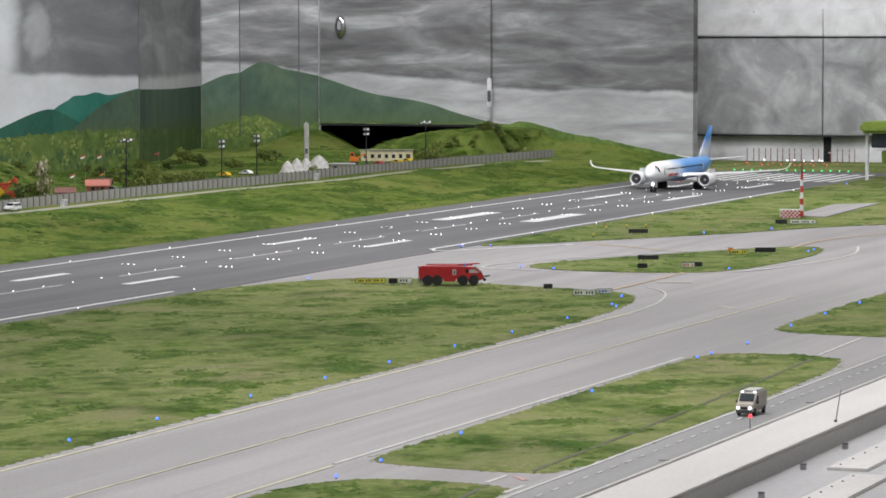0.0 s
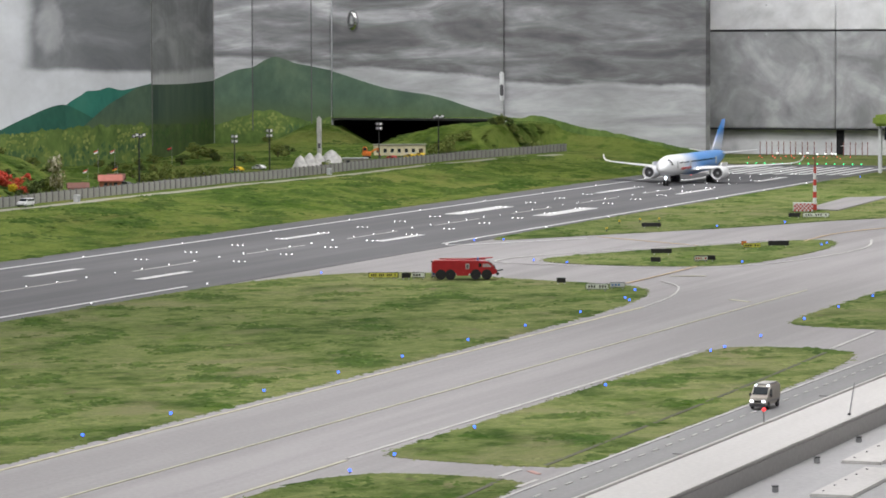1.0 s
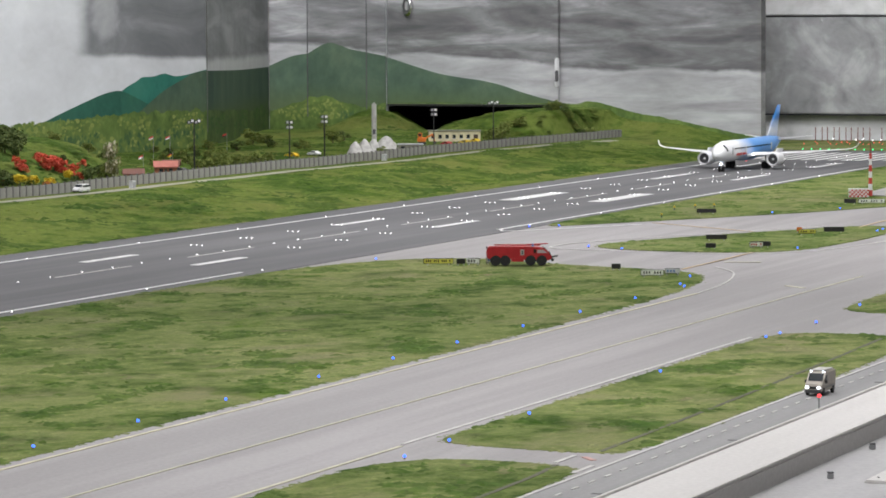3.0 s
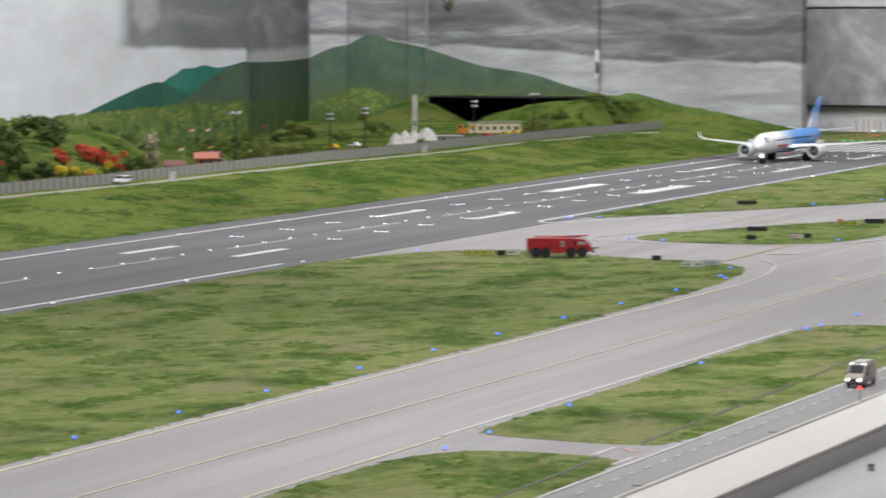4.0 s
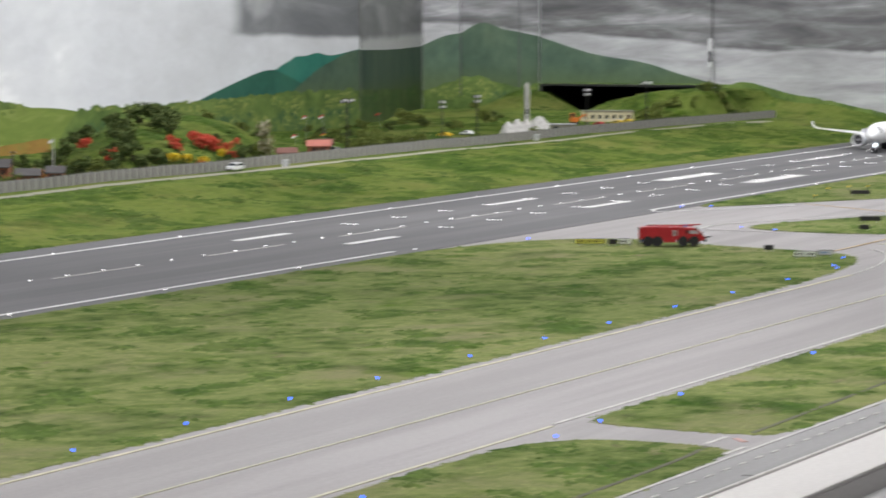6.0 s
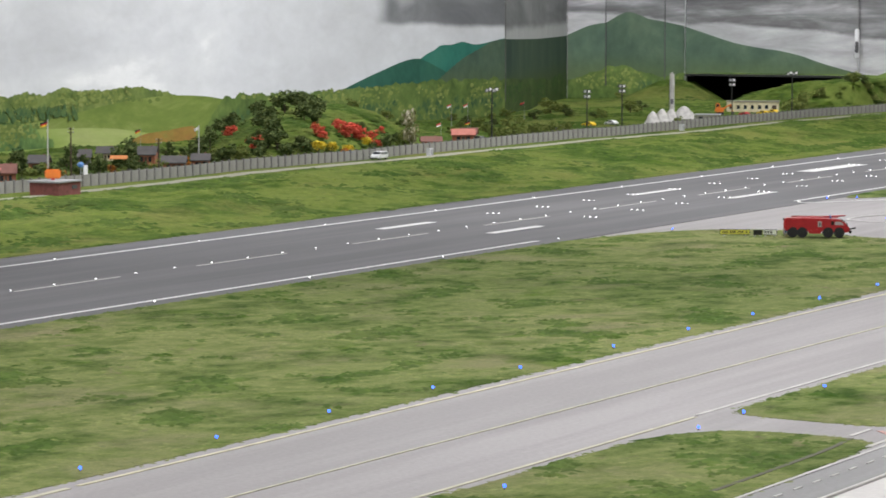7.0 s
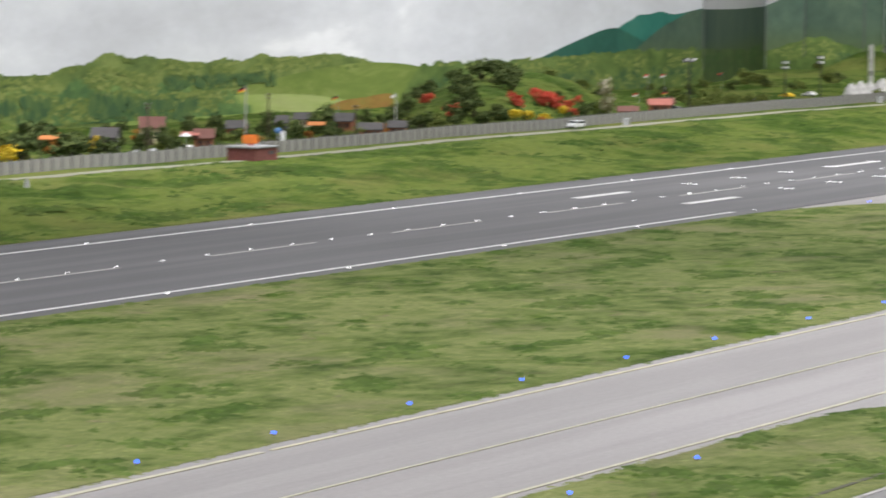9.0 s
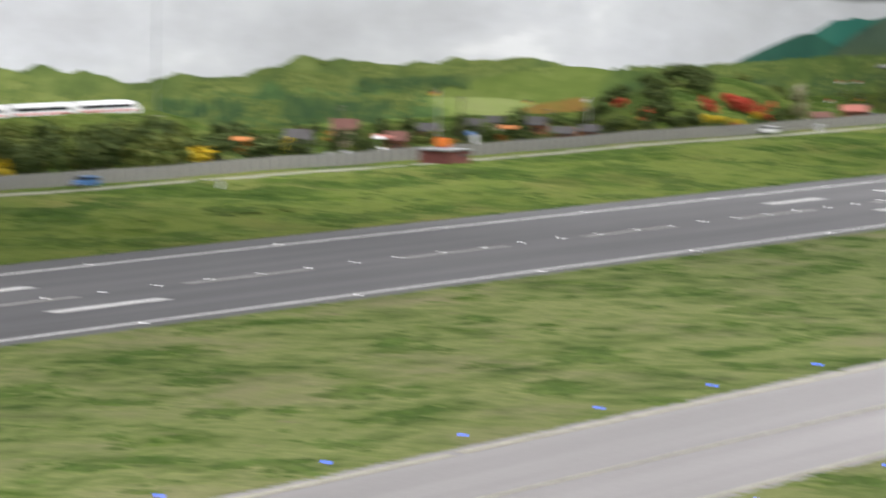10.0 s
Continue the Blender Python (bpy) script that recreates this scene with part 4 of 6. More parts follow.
def aircraft(m):
    jet = thing("airliner", "model airliner with a white nose fading into a blue tail", "airplane", m)
    Z = 0.064
    prof = [(0.0, -0.010, 0.003, 0.003), (0.006, -0.008, 0.011, 0.010), (0.018, -0.005, 0.019, 0.018), (0.035, -0.002, 0.026, 0.026), (0.06, 0.0, 0.031, 0.031),
            (0.095, 0.001, 0.0335, 0.034), (0.30, 0.001, 0.0335, 0.034), (0.50, 0.001, 0.0335, 0.034), (0.57, 0.004, 0.031, 0.031), (0.64, 0.011, 0.023, 0.023), (0.70, 0.017, 0.013, 0.013), (0.735, 0.020, 0.005, 0.006)]
    hull = part("fuselage", loft([ring(y, Z + dz, rx, rz, 28) for y, dz, rx, rz in prof]), M_HULL, jet, "fuselage fading from white to blue", True)
    for sx in (-1, 1):
        bm = bmesh.new()
        for k in range(3):
            a0, a1 = 58 - k * 17, 58 - (k + 1) * 17 + 3
            y0 = 0.030 + 0.003 * k
            pts = []
            for a, y, r in ((a0, y0, 0.0262), (a1, y0 + 0.001, 0.0272), (a1, y0 + 0.010, 0.0295), (a0, y0 + 0.009, 0.0290)):
                pts.append(bm.verts.new((sx * math.cos(radians(a)) * r, y, Z - 0.001 + math.sin(radians(a)) * r)))
            bm.faces.new(pts)
        part("cockpit_window", bm, M_GLASS, hull, "dark cockpit panes")
        bm = bmesh.new()
        for i in range(44):
            y = 0.105 + i * 0.0098
            box((sx * 0.0332, y, Z + 0.010), (0.0012, 0.0034, 0.0046), 0, bm)
        part("cabin_window", bm, M_GLASS, hull, "row of small dark cabin windows")
        for y in (0.082, 0.225, 0.52):
            part("cabin_door", box((sx * 0.0333, y, Z + 0.004), (0.0016, 0.012, 0.024), 0.0004), M_LGREY, hull)
        bm = bmesh.new()
        for i in range(13):
            if i != 7:
                box((sx * 0.0322, 0.128 + i * 0.0085, Z - 0.010 + 0.0008 * (i % 3)), (0.003, 0.0058, 0.0062 + 0.002 * (i % 2)), 0, bm)
        part("title_bars", bm, M_REDP, hull, "red title lettering as plain bars")
        # wing with a curled tip
        rings = []
        for x, y, z, chord, thick in ((0.02, 0.235, Z - 0.020, 0.150, 0.017), (0.06, 0.268, Z - 0.016, 0.112, 0.012), (0.12, 0.312, Z - 0.014, 0.076, 0.008), (0.22, 0.372, Z - 0.008, 0.050, 0.005),
                                      (0.315, 0.430, Z - 0.002, 0.030, 0.003), (0.335, 0.444, Z + 0.002, 0.024, 0.0025), (0.346, 0.455, Z + 0.010, 0.018, 0.002), (0.350, 0.466, Z + 0.021, 0.011, 0.0016)):
            sec = []
            for i in range(10):
                t = i / 10 * 2 * math.pi
                sec.append((sx * (x + (thick * 0.5 * math.sin(t) if z > Z + 0.008 else 0)), y + chord * (0.5 - 0.5 * math.cos(t)), z + thick * 0.5 * math.sin(t) * (1.3 if i < 5 else 0.7)))
            rings.append(sec)
        part("wing", loft(rings), M_PWHITE, jet, "pale swept wing with a curled tip", True)
        rings = []
        for x, y, z, chord, thick in ((0.008, 0.640, Z + 0.022, 0.072, 0.007), (0.06, 0.672, Z + 0.027, 0.046, 0.004), (0.118, 0.708, Z + 0.033, 0.026, 0.002)):
            rings.append([(sx * x, y + chord * (0.5 - 0.5 * math.cos(i / 8 * 2 * math.pi)), z + thick * 0.5 * math.sin(i / 8 * 2 * math.pi)) for i in range(8)])
        part("tailplane", loft(rings), M_PWHITE, jet, "white tailplane", True)
        # engine
        ex, ez = sx * 0.118, Z - 0.029
        eng = part("engine", loft([[(ex + math.cos(a) * r, y, ez + math.sin(a) * r) for a in [i * math.pi / 10 for i in range(20)]]
                                   for y, r in ((0.262, 0.0165), (0.246, 0.0168), (0.240, 0.0195), (0.243, 0.0212), (0.262, 0.0228), (0.295, 0.0225), (0.325, 0.0185), (0.327, 0.0150), (0.318, 0.0145))]), M_PWHITE, jet, "white engine cowling", True)
        part("fan", rod((ex, 0.252, ez), (ex, 0.256, ez), 0.0166, seg=20), M_DARKGREY, eng, "dark fan face")
        part("spinner", rod((ex, 0.244, ez), (ex, 0.253, ez), 0.0005, 0.005, 12), M_LGREY, eng)
        part("exhaust_cone", rod((ex, 0.315, ez), (ex, 0.352, ez), 0.0105, 0.003, 14), M_STEEL, eng)
        part("pylon", prism([(0.275, ez + 0.018), (0.345, ez + 0.012), (0.365, ez + 0.032), (0.30, ez + 0.034)], ex - 0.0025, ex + 0.0025), M_LGREY, eng)
        # main gear
        gx = sx * 0.062
        gear = part("main_gear", rod((gx, 0.365, 0.012), (gx, 0.355, Z - 0.018), 0.0028, 0.0035), M_LGREY, jet)
        for wy in (0.353, 0.374):
            for wx in (-0.0068, 0.0068):
                part("wheel", rod((gx + wx - 0.004, wy, 0.0115), (gx + wx + 0.004, wy, 0.0115), 0.0115, seg=16), M_RUBBER, gear)
        part("landing_light", ball((sx * 0.050, 0.252, Z - 0.014), 0.0042), G_HEAD, jet, "lit wing-root landing light")
    bm = bmesh.new()
    rings = []
    for z, y, chord, thick in ((Z + 0.024, 0.560, 0.140, 0.010), (Z + 0.060, 0.605, 0.105, 0.008), (Z + 0.100, 0.655, 0.072, 0.006), (Z + 0.137, 0.702, 0.042, 0.003)):
        rings.append([(thick * 0.5 * math.sin(i / 10 * 2 * math.pi), y + chord * (0.5 - 0.5 * math.cos(i / 10 * 2 * math.pi)), z) for i in range(10)])
    part("fin", loft(rings, bm), M_FIN, jet, "fin fading from white to blue", True)
    part("belly_fairing", ball((0, 0.33, Z - 0.022), 1, None, 2, (0.030, 0.12, 0.016)), M_HULL, jet, "belly fairing in the same fading blue", True)
    gear = part("nose_gear", rod((0, 0.060, 0.008), (0, 0.066, Z - 0.026), 0.0022, 0.003), M_LGREY, jet)
    for wx in (-0.005, 0.005):
        part("wheel", rod((wx - 0.003, 0.060, 0.009), (wx + 0.003, 0.060, 0.009), 0.009, seg=16), M_RUBBER, gear)
    part("taxi_light", ball((0, 0.054, 0.026), 0.0050), G_HEAD, gear, "lit white taxi light")
    part("beacon", ball((0, 0.34, Z - 0.040), 0.002), G_RED, jet, "red belly beacon")
    return jet


aircraft(pose(-3.335, 10.70, 0.0))

# ---- the fire engine: nose at +y ----


def fire_engine(m):
    eng = thing("fire_engine", "red eight-wheeled airport fire engine parked on the grass edge", "fire truck", m)
    body = part("body", prism([(-0.072, 0.014), (-0.074, 0.030), (-0.070, 0.041), (0.018, 0.040), (0.046, 0.038), (0.058, 0.030), (0.068, 0.018), (0.064, 0.011), (0.052, 0.010), (0.02, 0.012), (-0.02, 0.013)], -0.0165, 0.0165, 0.0022), M_RED, eng, "red body with a sloping cab")
    part("roof_rail", box((-0.025, -0.0135, 0.0418), (0.003, 0.085, 0.003), 0.0008), M_PINK, body)
    part("roof_rail", box((-0.025, 0, 0.0412), (0.028, 0.088, 0.002), 0.0008), M_RED, body)
    for sx in (-1, 1):
        part("cab_window", prism([(0.035, 0.0265), (0.0355, 0.0335), (0.0475, 0.0335), (0.056, 0.0265)], sx * 0.0160, sx * 0.0172), M_PALEGLASS, body, "bright cab side window")
        part("rear_cab_window", prism([(0.027, 0.0265), (0.027, 0.0345), (0.033, 0.034), (0.033, 0.0265)], sx * 0.0160, sx * 0.0172), M_GLASS, body)
        part("panel_label", box((sx * 0.0168, 0.003, 0.028), (0.001, 0.008, 0.012)), M_TENT, body, "pale side panel with a mark")
        part("label_bar", box((sx * 0.0175, 0.003, 0.028), (0.0008, 0.003, 0.007)), M_DARKGREY, body)
        for wy in (-0.054, -0.0335, 0.021, 0.0445):
            wheel = part("wheel", rod((sx * 0.0085, wy, 0.0095), (sx * 0.0168, wy, 0.0095), 0.0095, seg=20), M_RUBBER, eng)
            part("hub", rod((sx * 0.0166, wy, 0.0095), (sx * 0.0174, wy, 0.0095), 0.0036, seg=12), M_BLACK, wheel)
            part("arch", rod((sx * 0.0140, wy, 0.0105), (sx * 0.0169, wy, 0.0105), 0.0112, seg=20), M_BLACK, body)
        part("skirt", box((sx * 0.0160, -0.007, 0.012), (0.002, 0.026, 0.008), 0.0006), M_RED, body)
        part("mirror", box((sx * 0.020, 0.0615, 0.026), (0.003, 0.002, 0.006), 0.0006), M_BLACK, body)
    part("windscreen", prism([(0.0575, 0.0320), (0.0485, 0.0385), (0.0470, 0.0380), (0.0565, 0.0315)], -0.014, 0.014), M_GLASS, body)
    part("bumper", box((0, 0.068, 0.0115), (0.031, 0.006, 0.006), 0.0014), M_BLACK, eng)
    part("monitor", rod((0, 0.010, 0.043), (0, 0.058, 0.0455), 0.0018, 0.0013), M_RED, eng, "red roof water cannon")
    part("front_boom", rod((0, 0.066, 0.017), (0, 0.080, 0.0195), 0.0016), M_DARKGREY, eng)
    part("beacon", rod((0.011, 0.026, 0.040), (0.011, 0.026, 0.046), 0.0022, 0.0016, 10), M_BLUE, eng, "blue roof beacon")
    part("beacon", rod((-0.011, 0.026, 0.040), (-0.011, 0.026, 0.046), 0.0022, 0.0016, 10), M_BLUE, eng, "blue roof beacon")
    part("light_bar", box((0, -0.073, 0.038), (0.026, 0.003, 0.004), 0.0008), M_DARKGREY, eng)
    return eng


fire_engine(pose(-2.494, 6.655, 0.001, 0, 0, -67) @ Matrix.Scale(0.96, 4))

# ---- road vehicles: nose at +y ----


def wheels(veh, ys, half, r, mat=None):
    for wy in ys:
        for sx in (-1, 1):
            w = part("wheel", rod((sx * (half - 0.0025), wy, r), (sx * (half + 0.0005), wy, r), r, seg=14), M_RUBBER, veh)
            part("hub", rod((sx * half, wy, r), (sx * (half + 0.0011), wy, r), r * 0.5, seg=10), mat or M_LGREY, w)


def small_van(m, paint, label, group="", lit=False):
    """A boxy van about 6 cm long."""
    veh = thing("van", label, "van", m, group)
    body = part("body", prism([(-0.030, 0.005), (-0.031, 0.013), (-0.028, 0.0225), (0.010, 0.0225), (0.0165, 0.0150), (0.028, 0.0130), (0.030, 0.0060), (0.028, 0.0045)], -0.0115, 0.0115, 0.0012), paint, veh)
    for sx in (-1, 1):
        for y0, y1 in ((-0.026, -0.013), (-0.011, 0.000), (0.002, 0.011)):
            part("side_window", box((sx * 0.0116, (y0 + y1) / 2, 0.0178), (0.0008, y1 - y0, 0.0058)), M_GLASS, body)
        part("headlight", box((sx * 0.0085, 0.0295, 0.0098), (0.004, 0.0016, 0.0028)), G_HEAD if lit else M_LGREY, veh)
    part("windscreen", prism([(0.0112, 0.0214), (0.0172, 0.0152), (0.0178, 0.0157), (0.0118, 0.0219)], -0.0098, 0.0098), M_GLASS, body)
    part("rear_window", box((0, -0.0302, 0.0175), (0.018, 0.0012, 0.0055)), M_GLASS, body)
    part("bumper", box((0, 0.0298, 0.0055), (0.0225, 0.002, 0.003), 0.0006), M_DARKGREY, veh)
    wheels(veh, (-0.019, 0.019), 0.0112, 0.0043)
    return veh


def camper(m):
    """The delivery van with lit lamps on the service road."""
    veh = thing("delivery_van", "beige high-roofed delivery van with lit headlights", "van", m @ Matrix.Scale(0.88, 4))
    body = part("body", prism([(-0.038, 0.007), (-0.0385, 0.030), (-0.0365, 0.0365), (0.012, 0.0365), (0.0145, 0.034), (0.0245, 0.0215), (0.0345, 0.0180), (0.0365, 0.0085), (0.034, 0.006)], -0.0135, 0.0135, 0.0014), M_BEIGE, veh)
    part("windscreen", prism([(0.0160, 0.0335), (0.0245, 0.0225), (0.0252, 0.0230), (0.0167, 0.0340)], -0.0115, 0.0115), M_GLASS, body)
    for sx in (-1, 1):
        part("door_window", prism([(0.006, 0.0225), (0.006, 0.031), (0.013, 0.031), (0.019, 0.0225)], sx * 0.0133, sx * 0.0141), M_GLASS, body)
        part("headlight", box((sx * 0.0095, 0.0362, 0.0135), (0.0045, 0.0022, 0.0030), 0.0006), G_HEAD, veh, "lit headlight")
        part("roof_marker", box((sx * 0.0100, 0.0140, 0.0362), (0.0026, 0.0026, 0.0016)), G_HEAD, veh, "lit roof marker lamp")
        part("mirror", box((sx * 0.0165, 0.020, 0.0215), (0.004, 0.002, 0.005), 0.0006), M_BLACK, veh)
        part("side_trim", box((sx * 0.0136, -0.008, 0.0125), (0.0008, 0.05, 0.002)), M_GREY, body)
    part("grille", box((0, 0.0364, 0.0130), (0.011, 0.0016, 0.0034)), M_BLACK, body)
    part("bumper", box((0, 0.0362, 0.0075), (0.026, 0.004, 0.005), 0.001), M_DARKGREY, veh)
    part("roof_rack", box((0, -0.010, 0.0378), (0.022, 0.045, 0.002), 0.0006), M_TENT, body)
    wheels(veh, (-0.025, 0.023), 0.0132, 0.0062, M_DARKGREY)
    return veh


camper(pose(-1.268, 4.545, -0.0008, 0, 0, 178))


def car(m, paint, label):
    veh = thing("car", label, "car", m, "cars behind the fence")
    body = part("body", prism([(-0.025, 0.0045), (-0.0255, 0.0095), (-0.019, 0.0105), (-0.013, 0.0160), (0.004, 0.0162), (0.0105, 0.0108), (0.023, 0.0092), (0.025, 0.0050), (0.023, 0.0038)], -0.0100, 0.0100, 0.0012), paint, veh)
    for sx in (-1, 1):
        part("side_window", prism([(-0.0155, 0.0112), (-0.0118, 0.0150), (0.0030, 0.0150), (0.0080, 0.0112)], sx * 0.0098, sx * 0.0105), M_GLASS, body)
    part("windscreen", prism([(0.0045, 0.0158), (0.0100, 0.0112), (0.0108, 0.0114), (0.0053, 0.0162)], -0.0085, 0.0085), M_GLASS, body)
    wheels(veh, (-0.0155, 0.0145), 0.0097, 0.0042)
    return veh


def on_bank(x, y, turn=0.0, up=0.0):
    return pose(x, y, bank_z(x, y) + up, 0, 0, turn)


small_van(on_bank(-4.335, 8.22, 180, 0.004), M_PWHITE, "white van on the patrol path beside the fence")
small_van(on_bank(-4.330, 5.33, 180, 0.004), M_BLUE, "blue and white van on the patrol path")
for x, y, turn, mat, label in ((-4.68, 10.10, 60, M_GREY, "blue-grey car behind the fence"), (-4.68, 10.35, 75, M_YELLOW, "yellow taxi behind the fence"), (-4.68, 10.53, 70, M_PWHITE, "white car behind the fence"),
                               (-4.60, 11.52, 60, M_RED, "dark red car in front of the cream building"), (-4.60, 11.70, 65, M_YELLOW, "yellow car in front of the cream building"), (-4.60, 11.80, 60, M_YELLOW, "yellow car in front of the cream building"),
                               (-4.60, 9.36, 80, M_DARKGREY, "dark car beside the garden houses"), (-4.60, 7.40, 80, M_DARKGREY, "dark car between the garden houses"), (-4.585, 6.73, 85, M_PWHITE, "white car between the garden houses")):
    car(on_bank(x, y, turn), mat, label)

# ---- the fence ----
fence = thing("fence", "long grey concrete slab fence on top of the embankment", "fence")
f_panel = f_post = None
y = 4.0
while y < 12.62:
    x0, x1 = fence_x(y), fence_x(y + 0.036)
    z = bank_z(x0, y) + 0.0
    turn = math.degrees(math.atan2(-(x1 - x0), 0.036))
    m = pose(x0, y, z - 0.003, 0, 0, turn)
    if f_panel is None:
        f_panel = part("panel", box((0, 0.018, 0.0155), (0.003, 0.0335, 0.030), 0), M_FENCE, fence)
        f_post = part("post", box((0.0005, 0.0, 0.0165), (0.0060, 0.0044, 0.034), 0), M_FPOST, fence)
        f_panel.matrix_basis = f_post.matrix_basis = m
    else:
        share(f_panel, fence, m)
        share(f_post, fence, m)
    y += 0.036

# ---- hut with a flat roof ----
hut = thing("brick_hut", "low dark brick hut with a concrete roof slab", "hut", pose(-4.312, 6.600, 0.032))
part("wall", box((0, 0, 0.0155), (0.078, 0.092, 0.039), 0.0008), M_BRICK, hut)
part("roof_slab", box((0, 0, 0.0370), (0.086, 0.100, 0.004), 0.001), M_GREY, hut)
part("door", box((-0.012, -0.0464, 0.015), (0.020, 0.0012, 0.022), 0.0003), M_POST, hut)
part("vent_grille", box((0.0394, 0.020, 0.024), (0.0012, 0.022, 0.008), 0.0003), M_DARKGREY, hut)
plate_o = thing("orange_sign", "bright orange square marker on the hut roof", "sign", pose(-4.318, 6.60, 0.0710, 0, 0, 33))
part("plate", box((0, 0, 0.014), (0.036, 0.010, 0.021), 0.003), M_ORANGE, plate_o)
part("foot", box((0, 0, 0.002), (0.008, 0.006, 0.005)), M_REDP, plate_o)
dish = thing("satellite_dish", "small blue dish aerial on a post behind the fence", "dish", on_bank(-4.50, 7.0))
part("mast", rod((0, 0, 0), (0, 0, 0.045), 0.0018), M_STEEL, dish)
part("bowl", rod((0, 0, 0.043), (0.003, -0.002, 0.048), 0.009, 0.006, 16), M_BLUE, dish)
board = thing("notice_board", "white notice board leaning behind the fence", "sign", on_bank(-4.49, 7.005, -20))
part("panel", box((0, 0, 0.030), (0.004, 0.012, 0.026), 0.0006), M_PWHITE, board)
part("leg", box((0, 0, 0.010), (0.002, 0.003, 0.022)), M_STEEL, board)
for px, py in ((-4.35, 8.55), (-4.38, 10.42)):
    cab = thing("switch_cabinet", "small pale grey switch cabinet beside the fence", "cabinet", on_bank(px, py, 0, -0.001), "switch cabinets")
    part("case", box((0, 0, 0.011), (0.012, 0.020, 0.022), 0.0008), M_LGREY, cab)
    part("door", box((0.0063, 0, 0.011), (0.001, 0.015, 0.017)), M_GREY, cab)
post = thing("marker_post", "short pale concrete marker post in the embankment grass", "post", on_bank(-4.20, 5.60, 0, -0.002))
part("shaft", rod((0, 0, 0), (0, 0, 0.016), 0.005, 0.004, 10), M_LGREY, post)
part("cap", rod((0, 0, 0.016), (0, 0, 0.019), 0.0045, 0.002, 10), M_GREY, post)

# ---- floodlight masts, poles and flags ----


def floodlight(x, y, top, up=True):
    z = bank_z(x, y)
    h = top - z
    mast = thing("floodlight_mast", "black floodlight mast with clustered lamp heads", "floodlight", pose(x, y, z, 0, 0, 25), "floodlight masts")
    part("pole", rod((0, 0, -0.002), (0, 0, h), 0.0024, 0.0018), M_BLACK, mast)
    part("crossarm", box((0, 0, h - 0.006), (0.034, 0.002, 0.002)), M_BLACK, mast)
    for i, (dx, dz) in enumerate(((-0.015, 0.0), (-0.005, 0.004), (0.006, 0.0), (0.015, 0.004)) if up else ((-0.006, 0.0), (0.006, 0.0), (-0.006, -0.016), (0.006, -0.016))):
        head = part("lamp_head", box((dx, -0.003, h - 0.004 + dz), (0.0115, 0.008, 0.0110), 0.001), M_BLACK, mast)
        part("lens", box((dx, -0.0076, h - 0.004 + dz), (0.0075, 0.0012, 0.0075)), M_PWHITE if i % 2 else M_STEEL, head)


for x, y, top, up in ((-4.6, 9.457, 0.196, True), (-4.6, 10.157, 0.174, False), (-4.6, 10.436, 0.184, False), (-4.6, 11.40, 0.180, False), (-4.6, 11.99, 0.188, True)):
    floodlight(x, y, top, up)
for x, y, top in ((-4.56, 6.54, 0.163), (-4.56, 7.05, 0.169), (-4.52, 7.39, 0.130)):
    z = bank_z(x, y)
    pole = thing("utility_pole", "dark wooden utility pole with crossarms", "pole", pose(x, y, z, 0, 0, 40), "utility poles")
    part("shaft", rod((0, 0, -0.002), (0, 0, top - z), 0.0022, 0.0016), M_BARK, pole)
    for dz in (0.004, 0.012):
        part("crossarm", box((0, 0, top - z - dz), (0.014, 0.0016, 0.0016)), M_BARK, pole)
        for sx in (-1, 1):
            part("insulator", rod((sx * 0.006, 0, top - z - dz), (sx * 0.006, 0, top - z - dz + 0.003), 0.0009), M_TENT, pole)


def flagpole(x, y, top, bands, label, size=0.016, r=0.0019):
    z = bank_z(x, y)
    pole = thing("flagpole", label, "flagpole", pose(x, y, z, 0, 0, 38), "flagpoles")
    part("shaft", rod((0, 0, -0.002), (0, 0, top - z), r, r * 0.7), M_TENT if r > 0.001 else M_GREY, pole)
    for i, mat in enumerate(bands):
        hgt = size * 0.7 / len(bands)
        bm = bmesh.new()
        for k in range(5):
            xx = -0.0015 - size * k / 4
            for zz in (0, -hgt):
                bm.verts.new((xx, 0.0025 * math.sin(k * 1.7), top - z - 0.004 - i * hgt + zz - 0.0012 * k))
        bm.verts.ensure_lookup_table()
        for k in range(4):
            bm.faces.new([bm.verts[q] for q in (2 * k, 2 * k + 2, 2 * k + 3, 2 * k + 1)])
        ob = part("flag_stripe", bm, mat, pole)
        so = ob.modifiers.new("thick", "SOLIDIFY")
        so.thickness = 0.0005


TRI = (M_BLACK, M_REDP, M_YELLOW)
flagpole(-4.6, 7.01, 0.189, TRI, "white flagpole with a black, red and gold flag")
flagpole(-4.6, 7.72, 0.149, (M_PWHITE,), "white flagpole with a white banner", 0.010)
for x, y, top, bands in ((-4.8, 9.51, 0.092, (M_REDP, M_PWHITE)), (-4.7, 9.51, 0.100, TRI), (-5.0, 9.98, 0.132, (M_REDP, M_PWHITE)), (-5.0, 10.10, 0.129, (M_REDP, M_PWHITE)), (-5.0, 10.53, 0.122, (M_REDP, M_BLACK)), (-5.0, 8.08, 0.122, TRI)):
    flagpole(x, y, top, bands, "thin garden flagpole with a small faded flag", 0.013, 0.0006)

# ---- garden houses ----


